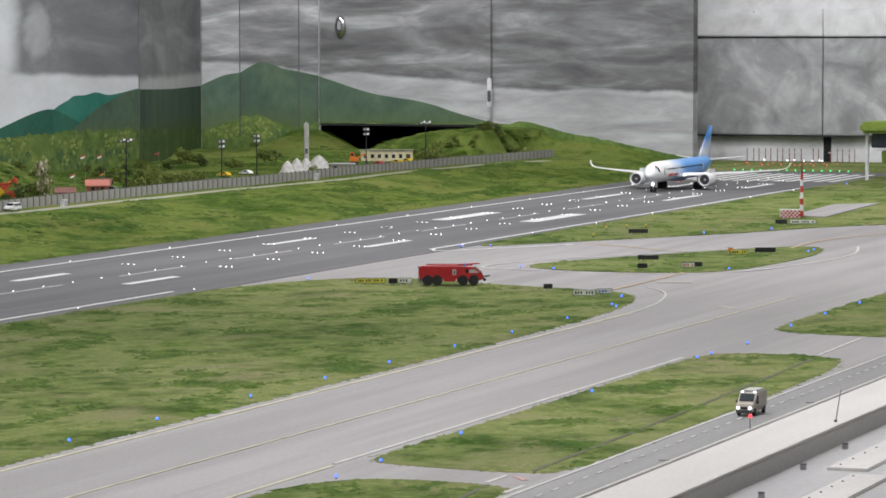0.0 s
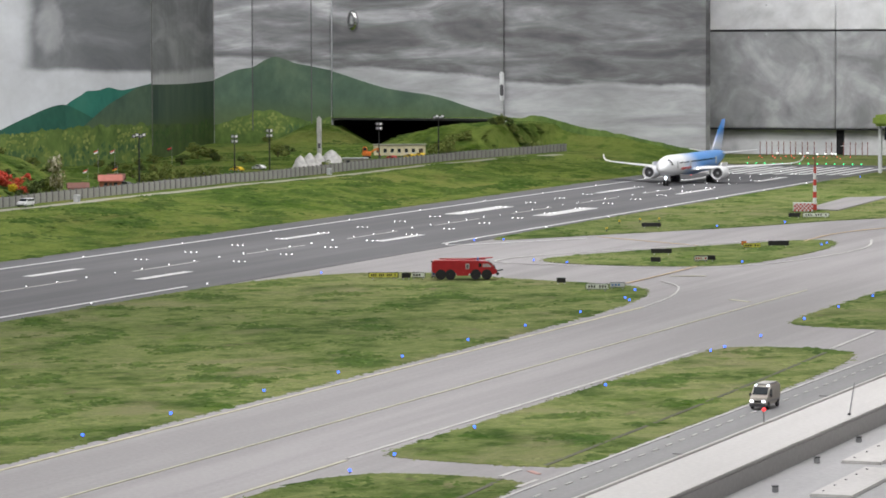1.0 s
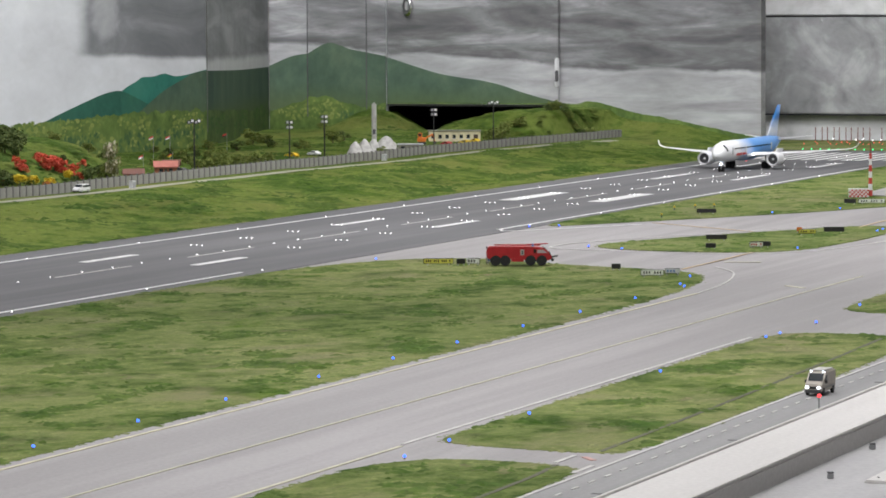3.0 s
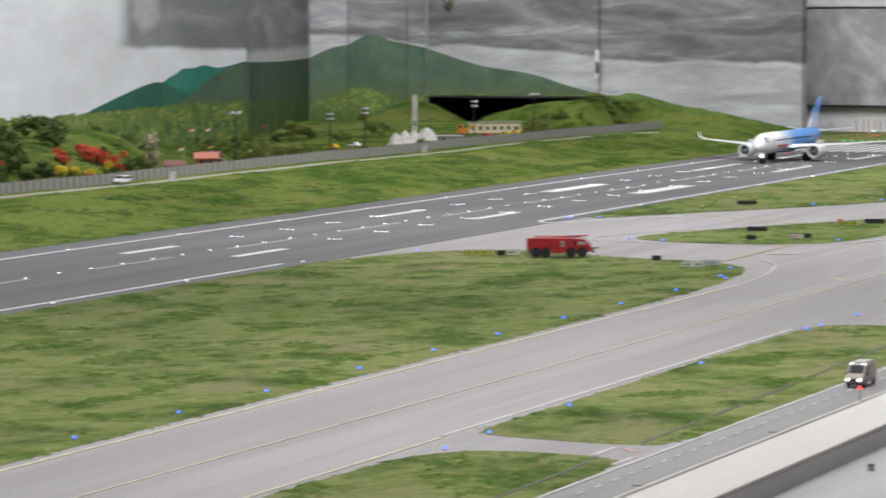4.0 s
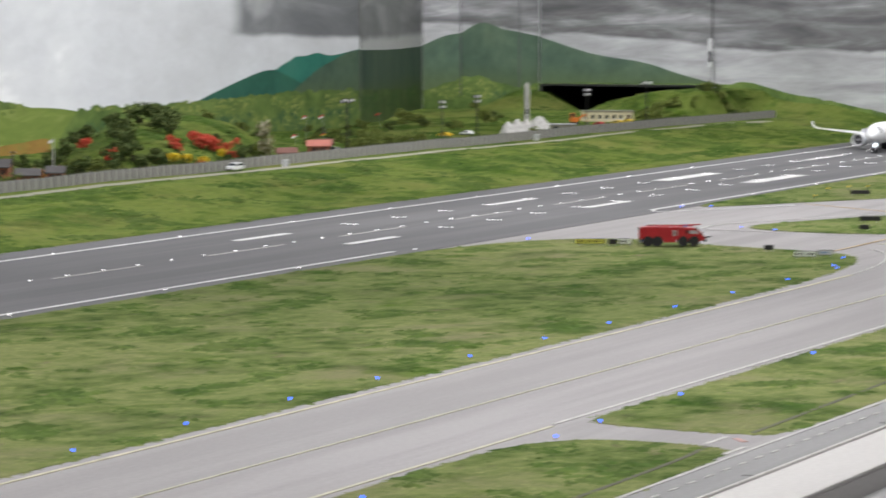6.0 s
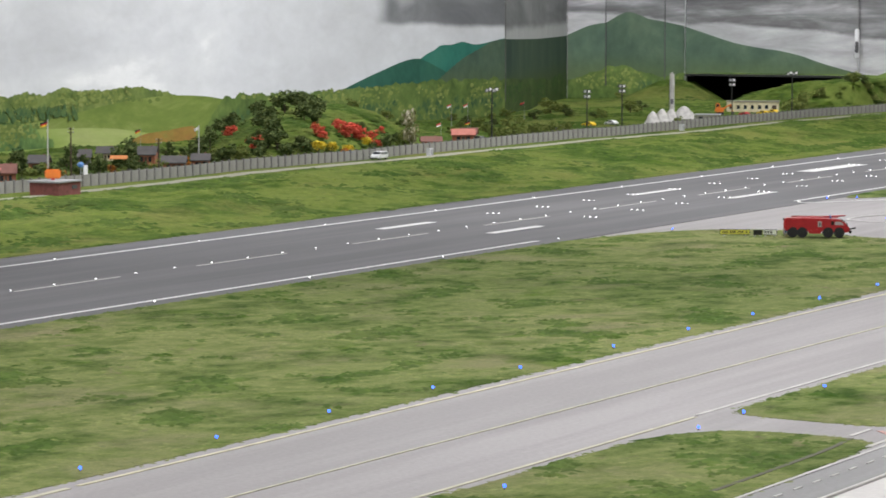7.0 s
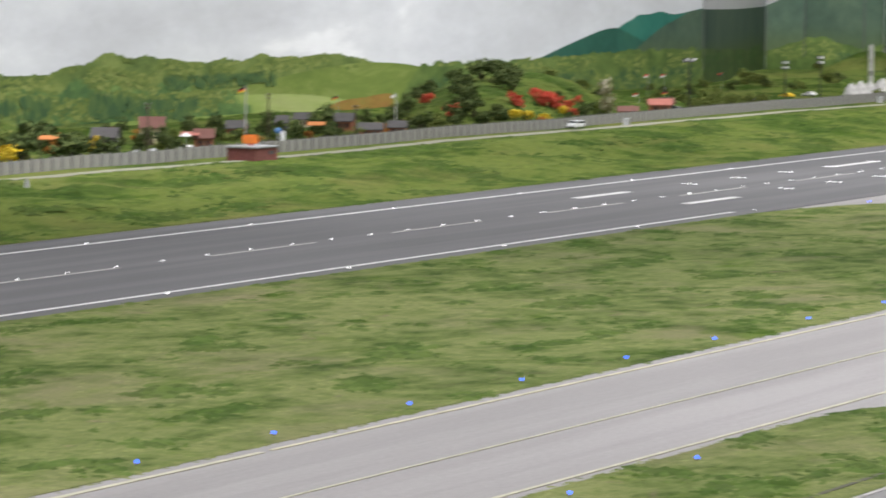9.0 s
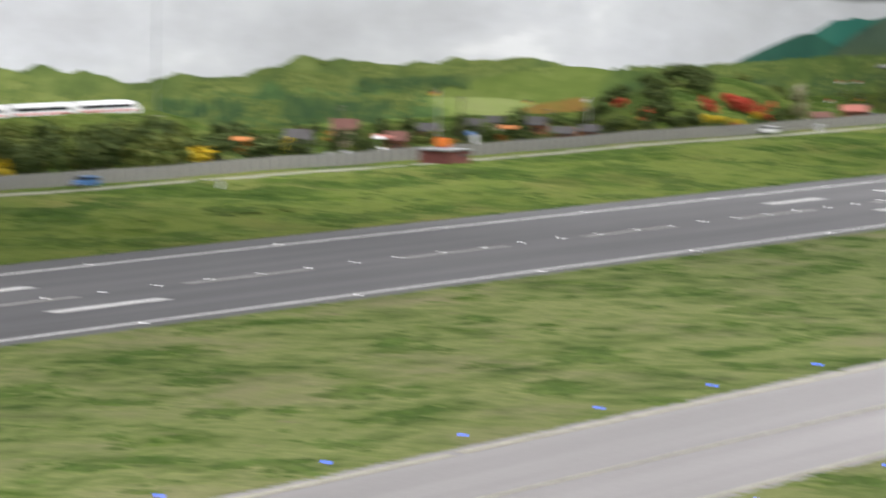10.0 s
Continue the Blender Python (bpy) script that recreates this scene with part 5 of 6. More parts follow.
def cottage(x, y, top, w, d, wall, roof, label, turn):
    z = bank_z(x, y) - 0.003
    h = top - z
    eave = h * 0.70
    ob = thing("garden_house", label, "house", pose(x, y, z, 0, 0, turn), "garden houses")
    body = part("wall", prism([(-d / 2, 0), (-d / 2, eave), (0, h - 0.003), (d / 2, eave), (d / 2, 0)], -w / 2, w / 2), wall, ob)
    for s in (-1, 1):
        run, rise = d / 2 + 0.005, h - eave
        part("roof", prism([(0, h), (s * run, eave - rise * 0.005 / run - 0.002), (s * run, eave - rise * 0.005 / run + 0.0005), (0, h + 0.003)], -w / 2 - 0.004, w / 2 + 0.004), roof, ob)
    for i in range(2):
        part("window", box((-w * 0.22 + i * w * 0.44, -d / 2 - 0.0004, eave * 0.55), (w * 0.16, 0.0012, eave * 0.36)), M_GLASS, body)
    part("door", box((0, -d / 2 - 0.0004, eave * 0.36), (w * 0.13, 0.0012, eave * 0.70)), M_BARK, body)
    part("chimney", box((w * 0.25, d * 0.1, h), (0.004, 0.004, 0.010)), M_BRICK, ob)


for x, y, top, w, wall, roof, label in (
        (-4.70, 6.57, 0.104, 0.066, M_DARKGREY, M_SLATE, "dark timber garden house with a slate roof"),
        (-4.75, 6.83, 0.118, 0.066, M_CREAM, M_BROWNROOF, "cream garden house with a brown gabled roof"),
        (-4.60, 6.83, 0.094, 0.052, M_WOODR, M_BROWNROOF, "low red-brown garden shed"),
        (-4.80, 7.47, 0.096, 0.054, M_DARKGREY, M_SLATE, "dark garden house with a slate roof"),
        (-4.85, 7.67, 0.094, 0.054, M_CREAM, M_SLATE, "cream garden house with a slate roof"),
        (-4.72, 7.66, 0.098, 0.056, M_WOODR, M_SLATE, "red timber garden house with a slate roof"),
        (-4.56, 7.53, 0.083, 0.068, M_WOODR, M_SLATE, "red-brown timber garden house with a slate roof"),
        (-4.57, 7.68, 0.082, 0.052, M_WOODR, M_SLATE, "small red-brown timber house with a slate roof"),
        (-4.55, 8.95, 0.077, 0.066, M_WOODR, M_BROWNROOF, "brown timber house with a brown roof"),
        (-4.60, 9.26, 0.086, 0.076, M_WOODR, M_PINK, "house with a faded red tiled roof"),
        (-4.64, 9.38, 0.084, 0.056, M_DARKGREY, M_BROWNROOF, "dark house with a brown roof"),
        (-4.75, 7.20, 0.095, 0.056, M_WOODR, M_SLATE, "red-brown garden house with a slate roof")):
    cottage(x, y, top - 0.006, w * 0.86, w * 0.62, wall, roof, label, 33 + 14 * math.sin(y * 40))

# garden clutter: parasol, rain tanks, market awnings
parasol = thing("parasol", "open white garden parasol between the houses", "parasol", pose(-4.58, 6.725, bank_z(-4.58, 6.725) - 0.002))
top_z = 0.084 - bank_z(-4.58, 6.725)
part("pole", rod((0, 0, 0), (0, 0, top_z), 0.0010, 0.0010, 6), M_STEEL, parasol)
part("canopy", rod((0, 0, top_z - 0.004), (0, 0, top_z + 0.004), 0.015, 0.002, 12), M_PWHITE, parasol)
for ty in (6.425, 6.488):
    tank = thing("rain_tank", "pale grey rain tank behind the fence", "tank", pose(-4.51, ty, bank_z(-4.51, ty) - 0.002, 0, 0, 8), "rain tanks")
    part("body", box((0, 0, 0.011), (0.012, 0.028, 0.022), 0.002), M_LGREY, tank)
    part("lid", box((0, 0, 0.0225), (0.007, 0.009, 0.003), 0.001), M_GREY, tank)
for ax, ay, az, mat, words in ((-4.60, 6.215, 0.098, M_AWNING, "faded orange"), (-4.62, 6.80, 0.082, M_PINK, "faded red"), (-4.60, 7.33, 0.086, M_AWNING, "faded orange")):
    z0 = bank_z(ax, ay) - 0.002
    stall = thing("garden_stall", "small garden stall under a sloping " + words + " awning", "stall", pose(ax, ay, z0, 0, 0, 30), "garden stalls")
    hh = az - z0
    part("awning", prism([(-0.014, hh - 0.007), (0.014, hh), (0.014, hh + 0.0015), (-0.014, hh - 0.0055)], -0.022, 0.022), mat, stall)
    for lx in (-0.020, 0.020):
        for ly, lz in ((-0.012, hh - 0.0065), (0.012, hh - 0.0005)):
            part("post", rod((lx, ly, 0), (lx, ly, lz), 0.0008, 0.0008, 5), M_BARK, stall)

# cream building, tents, pillar and digger at the hatch
depot = thing("depot_building", "long cream rendered building with a mossy flat roof", "building", pose(-4.72, 11.90, bank_z(-4.72, 11.90) - 0.004, 0, 0, 24))
dw = part("wall", box((0, 0, 0.021), (0.190, 0.060, 0.042), 0.0008), M_CREAM, depot)
part("roof", box((0, 0, 0.0435), (0.198, 0.068, 0.004), 0.001), M_PATH, depot)
for i in range(6):
    part("window", box((-0.080 + i * 0.026, -0.0304, 0.023), (0.012, 0.0012, 0.014)), M_GLASS, dw)
    part("window_sill", box((-0.080 + i * 0.026, -0.0310, 0.0150), (0.014, 0.002, 0.0016)), M_LGREY, dw)
part("door", box((0.078, -0.0304, 0.016), (0.016, 0.0012, 0.028)), M_BARK, dw)
part("side_door", box((0.0954, 0.0, 0.016), (0.0012, 0.018, 0.028)), M_BARK, dw)
shed = thing("low_shed", "low grey-green shed with a flat roof", "shed", pose(-4.58, 11.13, bank_z(-4.58, 11.13) - 0.003, 0, 0, 24))
part("wall", box((0, 0, 0.013), (0.085, 0.035, 0.026), 0.0008), M_PATH, shed)
part("roof", box((0, 0, 0.0275), (0.092, 0.042, 0.003), 0.0008), M_LGREY, shed)
part("window", box((-0.025, -0.0180, 0.014), (0.014, 0.0012, 0.012)), M_GLASS, shed)


def rock_pile(x, y, top, w):
    z = bank_z(x, y) - 0.002
    bm = bmesh.new()
    n = 14
    vs = []
    for k in range(6):
        t = k / 5
        vs.append([bm.verts.new((math.cos(2 * math.pi * i / n) * w / 2 * (1.02 - t) ** 0.62 * (1 + 0.25 * noise.noise((x * 50 + i, k * 2.0, y))), math.sin(2 * math.pi * i / n) * w / 2 * (1.02 - t) ** 0.62 * (1 + 0.2 * noise.noise((i * 0.9, k * 1.3, x * 30))), t * (top - z))) for i in range(n)])
    for a, b in zip(vs, vs[1:]):
        for i in range(n):
            bm.faces.new((a[i], a[(i + 1) % n], b[(i + 1) % n], b[i]))
    tent = thing("gravel_heap", "pointed white heap of chalky gravel", "gravel heap", pose(x, y, z), "white gravel heaps")
    bm.faces.new(vs[-1])
    part("mound", bm, M_TENT, tent, "", True)


for x, y, top, w in ((-4.65, 10.89, 0.090, 0.060), (-4.65, 10.97, 0.087, 0.060), (-4.65, 10.81, 0.084, 0.058), (-4.70, 11.20, 0.086, 0.085), (-4.75, 11.32, 0.084, 0.085)):
    rock_pile(x, y, top, w)
col = thing("advertising_pillar", "slim white pillar with a rounded top", "pillar", on_bank(-4.75, 11.21, 24, -0.003))
part("shaft", box((0, 0, 0.080), (0.017, 0.014, 0.166), 0.005), M_TENT, col)
part("mark", box((0, -0.0073, 0.060), (0.009, 0.001, 0.018)), M_DARKGREY, col, "dark mark as a plain bar")
dig = thing("excavator", "small yellow-orange excavator before the dark opening", "excavator", on_bank(-4.70, 11.53, 20, -0.001))
part("tracks", box((0, 0, 0.006), (0.034, 0.028, 0.012), 0.004), M_BLACK, dig)
part("house", box((0, 0, 0.020), (0.032, 0.026, 0.016), 0.003), M_ORANGE, dig)
part("cab", box((-0.006, -0.004, 0.036), (0.016, 0.016, 0.018), 0.003), M_ORANGE, dig)
part("cab_window", box((-0.006, -0.0125, 0.037), (0.011, 0.001, 0.010)), M_GLASS, dig)
part("boom", rod((0.012, 0, 0.024), (0.040, -0.004, 0.040), 0.003, 0.0025), M_ORANGE, dig)
part("dipper", rod((0.040, -0.004, 0.040), (0.048, -0.006, 0.012), 0.0025, 0.002), M_ORANGE, dig)
part("bucket", box((0.048, -0.006, 0.010), (0.010, 0.012, 0.010), 0.002), M_DARKGREY, dig)

# ---- the train on the wooded hill ----
train = thing("express_train", "white express train with a dark window band and red stripe", "train", pose(-5.05, 6.40, 0.0360) @ Matrix.Diagonal((0.85, 0.85, 0.72, 1)))
tz = 0.128
for k, y0 in enumerate((0.0, -0.275, -0.55)):
    if k == 0:
        rings = []
        for yy, w, h in ((-0.262, 0.017, 0.044), (-0.05, 0.017, 0.044), (-0.025, 0.0165, 0.041), (-0.008, 0.0145, 0.031), (0.006, 0.011, 0.019), (0.012, 0.006, 0.011)):
            rings.append([(sx * w * q, yy, tz + 0.004 + h * v) for sx, q, v in ((1, 0.85, 0), (1, 1, 0.25), (1, 1, 0.62), (1, 0.78, 0.92), (1, 0.35, 1.0), (-1, 0.35, 1.0), (-1, 0.78, 0.92), (-1, 1, 0.62), (-1, 1, 0.25), (-1, 0.85, 0))])
        body = part("power_car", loft(rings), M_PWHITE, train, "white nose car")
        part("windscreen", prism([(-0.020, tz + 0.0435), (-0.002, tz + 0.0290), (-0.0005, tz + 0.0302), (-0.018, tz + 0.0455)], -0.009, 0.009), M_GLASS, body)
    else:
        body = part("coach", box((0, y0 - 0.131, tz + 0.026), (0.034, 0.262, 0.044), 0.006), M_PWHITE, train, "white coach")
    for q0, q1 in ((y0 - 0.258, y0 - 0.142), (y0 - 0.137, y0 - 0.032)):
        part("window_band", box((0.0168, (q0 + q1) / 2, tz + 0.030), (0.0014, q1 - q0, 0.011)), M_GLASS, body)
    part("stripe", box((0.0168, y0 - 0.14, tz + 0.016), (0.0012, 0.235, 0.0035)), M_REDP, body)
    part("bogie", box((0, y0 - 0.05, tz + 0.002), (0.022, 0.03, 0.006)), M_BLACK, body)
    part("bogie", box((0, y0 - 0.21, tz + 0.002), (0.022, 0.03, 0.006)), M_BLACK, body)
tagged(part("trackbed", prism([(4.3, tz - 0.0045), (6.46, tz - 0.0045), (6.62, tz - 0.05), (6.62, 0.0), (4.3, 0.0)], -5.09, -5.01), M_PATH), "gravel railway embankment on the wooded hill", "railway", kind="structure")
for rx in (-5.058, -5.042):
    tagged(part("rail", box((rx, 5.35, tz - 0.0028), (0.0015, 2.1, 0.003)), M_STEEL), "steel model rail", "rail", kind="structure")

# ---- trees and bushes ----


def crown_mesh(name, n, leaf, mat, seed, squash=1.0, clumps=7):
    """Leaves gathered in clumps, in a unit crown that stands on z = 0."""
    rng = np.random.default_rng(seed)
    cs = []
    for k in range(clumps):
        a = rng.uniform(0, 2 * math.pi)
        r = 0.30 * math.sqrt(rng.uniform(0, 1))
        cs.append((math.cos(a) * r, math.sin(a) * r, rng.uniform(0.22, 0.80), rng.uniform(0.14, 0.26)))
    verts, faces = [], []
    for i in range(n):
        cx, cy, cz, cr = cs[i % clumps]
        d = rng.normal(size=3)
        d /= np.linalg.norm(d)
        p = np.array((cx, cy, cz)) + d * cr * rng.uniform(0.55, 1.05)
        p[2] = max(0.02, p[2]) * squash
        u = rng.normal(size=3)
        u /= np.linalg.norm(u)
        v = np.cross(u, d)
        v /= max(1e-6, np.linalg.norm(v))
        s = leaf * rng.uniform(0.6, 1.3)
        b = len(verts)
        for q in (p - u * s, p + v * s * 0.6, p + u * s, p - v * s * 0.6):
            verts.append(tuple(q))
        faces.append((b, b + 1, b + 2, b + 3))
    me = bpy.data.meshes.new(name)
    me.from_pydata(verts, [], faces)
    me.materials.append(mat)
    return me


CROWNS = {}
for key, mat in (("dark", M_LEAF), ("olive", M_LEAF_L), ("red", M_LEAF_R), ("orange", M_LEAF_O), ("yellow", M_LEAF_Y), ("blossom", M_LEAF_W)):
    CROWNS[key] = [crown_mesh("crown_" + key, 420, 0.065, mat, 10 * len(CROWNS) + k) for k in range(3)]
trunk_bm = rod((0, 0, -0.05), (0.01, 0.0, 0.45), 0.035, 0.018, 7)
rod((0.01, 0, 0.32), (0.18, 0.05, 0.62), 0.016, 0.006, 5, trunk_bm)
rod((0.01, 0, 0.28), (-0.16, -0.06, 0.58), 0.016, 0.006, 5, trunk_bm)
TRUNK = bpy.data.meshes.new("trunk")
trunk_bm.to_mesh(TRUNK)
trunk_bm.free()
TRUNK.materials.append(M_BARK)
rnd = random.Random(5)
WORDS = {"dark": "dark green leafy model tree", "olive": "olive green model bush", "red": "red flowering bush", "orange": "orange autumn bush", "yellow": "yellow flowering bush", "blossom": "pale blossoming model tree"}


def bush(key, x, y, top, w, name="bush", label="", floor=None):
    z = (bank_z(x, y) if floor is None else floor) - 0.002
    h = max(0.012, top - z)
    ob = thing(name, label or WORDS[key] + " behind the fence", "bush" if name == "bush" else "tree", pose(x, y, z, 0, 0, rnd.uniform(0, 360)), "planting behind the fence")
    c = new("crown", rnd.choice(CROWNS[key]))
    c.parent = ob
    if name == "bush":
        h = min(max(h, w * 0.8), w * 1.05)
    c.matrix_basis = Matrix.Diagonal((w * 1.38, w * 1.38, h * 1.12, 1))
    t = new("trunk", TRUNK)
    t.parent = ob
    t.matrix_basis = Matrix.Diagonal((w, w, h, 1))


for x, y, top, w in ((-4.70, 6.25, 0.128, 0.077), (-4.60, 6.68, 0.104, 0.045), (-4.62, 6.90, 0.123, 0.056), (-4.65, 7.17, 0.113, 0.042), (-4.56, 7.18, 0.103, 0.040), (-4.62, 7.42, 0.121, 0.060),
                     (-4.65, 7.80, 0.104, 0.05), (-4.85, 8.20, 0.127, 0.04), (-4.80, 6.48, 0.104, 0.06), (-4.75, 5.96, 0.140, 0.087), (-4.65, 5.94, 0.135, 0.074), (-4.85, 6.23, 0.139, 0.077)):
    bush("dark", x, y, top, w, "tree")
for x, y, top, w in ((-4.52, 6.19, 0.098, 0.088), (-4.52, 6.32, 0.093, 0.051), (-4.52, 6.61, 0.080, 0.042), (-4.55, 7.76, 0.094, 0.066), (-4.52, 7.04, 0.095, 0.040), (-4.52, 7.26, 0.085, 0.04), (-4.53, 6.95, 0.085, 0.045), (-4.54, 7.93, 0.088, 0.05)):
    bush("dark", x, y, top, w)
def hill_bushes(key, label, places):
    for x, y, w in places:
        bush(key, x, y, bank_z(x, y) + 0.92 * w, w, "bush", label)


hill_bushes("red", "red flowering bush on the planted hill", ((-4.84, 8.29, 0.041), (-4.63, 8.05, 0.04), (-4.64, 8.10, 0.026), (-4.61, 8.38, 0.041), (-4.59, 8.37, 0.027), (-4.64, 8.56, 0.041), (-4.62, 8.56, 0.051), (-4.62, 8.60, 0.048),
                                                          (-4.62, 8.64, 0.046), (-4.62, 8.69, 0.042), (-4.63, 8.77, 0.029), (-4.72, 8.96, 0.025)))
hill_bushes("dark", "dark green bush on the planted hill", ((-4.98, 8.69, 0.059), (-4.93, 8.76, 0.066), (-4.90, 8.79, 0.068), (-4.84, 8.75, 0.068), (-4.78, 8.70, 0.064), (-4.76, 8.57, 0.060), (-4.71, 8.56, 0.050), (-4.78, 8.41, 0.057),
                                                           (-4.71, 8.26, 0.062), (-4.65, 8.19, 0.062), (-4.60, 8.08, 0.058), (-4.57, 8.08, 0.055), (-4.59, 8.00, 0.054), (-4.53, 8.06, 0.045), (-4.54, 8.16, 0.050), (-4.53, 8.17, 0.040),
                                                           (-4.92, 8.26, 0.047), (-4.67, 8.74, 0.039), (-4.58, 8.75, 0.050), (-4.67, 8.96, 0.043), (-4.50, 8.52, 0.038), (-4.54, 8.43, 0.028), (-4.95, 8.44, 0.050), (-4.99, 8.56, 0.055)))
hill_bushes("olive", "olive green bush at the foot of the planted hill", ((-4.70, 8.00, 0.039), (-4.66, 7.98, 0.039), (-4.62, 7.97, 0.039), (-4.76, 8.07, 0.031), (-4.60, 7.96, 0.033), (-4.59, 8.86, 0.046), (-4.52, 8.07, 0.033), (-4.53, 8.30, 0.028)))
for x, y, top, w in ((-4.53, 8.24, 0.073, 0.045), (-4.53, 8.32, 0.072, 0.045), (-4.60, 8.64, 0.080, 0.035), (-4.50, 5.92, 0.085, 0.073), (-4.70, 6.51, 0.098, 0.039), (-4.53, 8.40, 0.070, 0.04), (-4.52, 5.30, 0.10, 0.05)):
    bush("yellow", x, y, top, w)
for x, y, top, w in ((-4.80, 6.53, 0.088, 0.05), (-4.55, 8.17, 0.080, 0.024), (-4.72, 6.40, 0.085, 0.04), (-4.51, 8.36, 0.072, 0.03)):
    bush("orange", x, y, top, w)
for i in range(64):
    x, y = rnd.uniform(-4.90, -4.49), rnd.uniform(6.05, 7.98)
    bush(rnd.choice(("dark", "olive", "olive", "dark", "olive", "dark", "orange")), x, y, bank_z(x, y) + rnd.uniform(0.016, 0.034), rnd.uniform(0.026, 0.046), "bush", "small garden bush between the houses")
for i in range(16):
    x, y = rnd.uniform(-4.85, -4.55), rnd.uniform(6.2, 7.95)
    bush("dark", x, y, bank_z(x, y) + rnd.uniform(0.045, 0.068), rnd.uniform(0.036, 0.055), "tree", "dark green garden tree between the houses")
for i in range(26):
    x, y = rnd.uniform(-5.25, -4.72), rnd.uniform(9.45, 11.0)
    if y > 10.2 and x > -4.85:
        continue
    bush(rnd.choice(("dark", "olive", "olive")), x, y, bank_z(x, y) + rnd.uniform(0.015, 0.03), rnd.uniform(0.028, 0.045), "bush", "olive green bush on the slope below the backdrop")
for i in range(14):
    x = rnd.uniform(-5.75, -5.0)
    y = rnd.uniform(11.2, 12.7)
    if x < -5.35 - 0.325 * (y - 11.1) + 0.05 or (x > -5.35 and y > 11.9):
        continue
    bush(rnd.choice(("dark", "olive", "olive")), x, y, bank_z(x, y) + rnd.uniform(0.02, 0.045), rnd.uniform(0.04, 0.07), "bush", "olive green bush on the slope below the backdrop")
bush("blossom", -4.56, 8.83, 0.145, 0.05, "tree", "tall pale blossoming tree beside the fence")
for i in range(13):
    bush("olive", -4.60 + 0.02 * math.sin(i * 2.3), 9.48 + i * 0.040, 0.096 + 0.016 * ((i * 7) % 5) / 4, 0.042, "bush", "olive green hedge bush behind the fence")
for i in range(14):
    y = 4.75 + i * 0.105
    bush("olive" if i % 3 else "dark", -4.62 - 0.05 * (i % 3), y, 0.150 - 0.004 * abs(i - 4) + 0.006 * (i % 4), 0.085, "tree", "olive autumn tree on the railway hill")
    bush("dark" if i % 2 else "olive", -4.80, y + 0.05, 0.160 - 0.004 * abs(i - 4), 0.085, "tree", "dense tree on the railway hill")
for i in range(30):
    x, y = rnd.uniform(-4.68, -4.50), 5.0 + i * 0.037
    bush(("dark", "olive", "dark", "olive", "dark")[i % 5], x, y, 0.118 + rnd.uniform(0.0, 0.028) - 0.012 * smooth01((y - 5.7) / 0.3), rnd.uniform(0.06, 0.08), "tree", "dense olive green tree below the railway")
for x, y, top, w in ((-4.60, 12.09, 0.110, 0.055), (-4.58, 12.22, 0.105, 0.055), (-4.62, 12.00, 0.100, 0.05), (-4.53, 10.75, 0.090, 0.034), (-4.62, 12.15, 0.115, 0.05)):
    bush("olive", x, y, top, w)
for i in range(9):
    bush("olive" if i % 3 else "dark", -4.54 + 0.015 * i, 12.40 + 0.022 * i, bank_z(-4.54 + 0.015 * i, 12.40 + 0.022 * i) + 0.028 + 0.006 * ((i * 5) % 3), 0.034 + 0.004 * (i % 3), "bush", "dark green bush on the far hill")
# ---- airfield lamps ----


def lamp_kind(name, label, group, r, h, glow_mat, post=None):
    """Builds one lamp and returns a function that sets more of them."""
    made = []

    def put(x, y, z=0.0):
        if made:
            return copy_thing(made[0], pose(x, y, z))
        ob = thing(name, label, "airfield light", pose(x, y, z), group)
        part("base", rod((0, 0, -0.0005), (0, 0, max(0.0012, h - r)), post or r * 0.9, seg=8), M_DARKGREY, ob)
        part("lens", ball((0, 0, h), r), glow_mat, ob)
        made.append(ob)
        return ob

    return put


white = lamp_kind("runway_light", "small lit white runway light in the asphalt", "runway lights", 0.0017, 0.0012, G_WHITE)
for k in range(-3, 15):
    white(UX + 0.002, 4.915 + 0.5265 * k, 0.0)
for k in range(-3, 5):
    white(LX + 0.021, 4.272 + 0.5210 * k, 0.0)
for k in range(7, 14):
    white(LX + 0.021, 4.272 + 0.5210 * k, 0.0)
for k in range(-14, 60):
    white(CX - 0.004, 4.185 + 0.1328 * k, 0.0)
for k in range(19):
    y = 6.985 + 0.262 * k
    for x in (-3.408, -3.394, -3.380, -3.168, -3.154, -3.140):
        white(x, y, 0.0)

blue = lamp_kind("taxiway_light", "small lit blue taxiway edge light", "taxiway lights", 0.0021, 0.0036, G_BLUE, 0.0010)
for y in (2.02, 2.30, 2.58, 2.856, 3.112, 3.40, 3.669, 3.948, 4.210, 4.521, 4.80, 5.068, 5.371, 5.661, 5.964, 6.256):
    blue(0.993 * (-2.004 - 0.008 * smooth01((y - 4.5) / 1.5)), 0.993 * y, 0.0)
for x, y in ((-2.036, 6.304), (-2.079, 6.50), (-2.147, 6.62), (-2.305, 6.70), (-2.60, 6.76), (-2.856, 6.747), (-2.939, 7.902), (-2.560, 7.263), (-2.465, 7.214), (-2.54, 8.64), (-2.423, 8.878), (-2.094, 8.057), (-2.09, 7.99), (-2.103, 7.351), (-2.88, 7.95),
             (-1.573, 5.316), (-1.571, 5.39), (-1.566, 4.756), (-1.561, 4.196), (-1.553, 3.894), (-1.546, 3.735), (-1.588, 5.952), (-1.596, 6.227), (-1.598, 6.499), (-1.569, 5.599), (-1.541, 3.200), (-1.541, 2.92), (-2.93, 12.40), (-2.90, 11.6), (-2.70, 11.95)):
    blue(0.993 * x, 0.993 * y, 0.0)
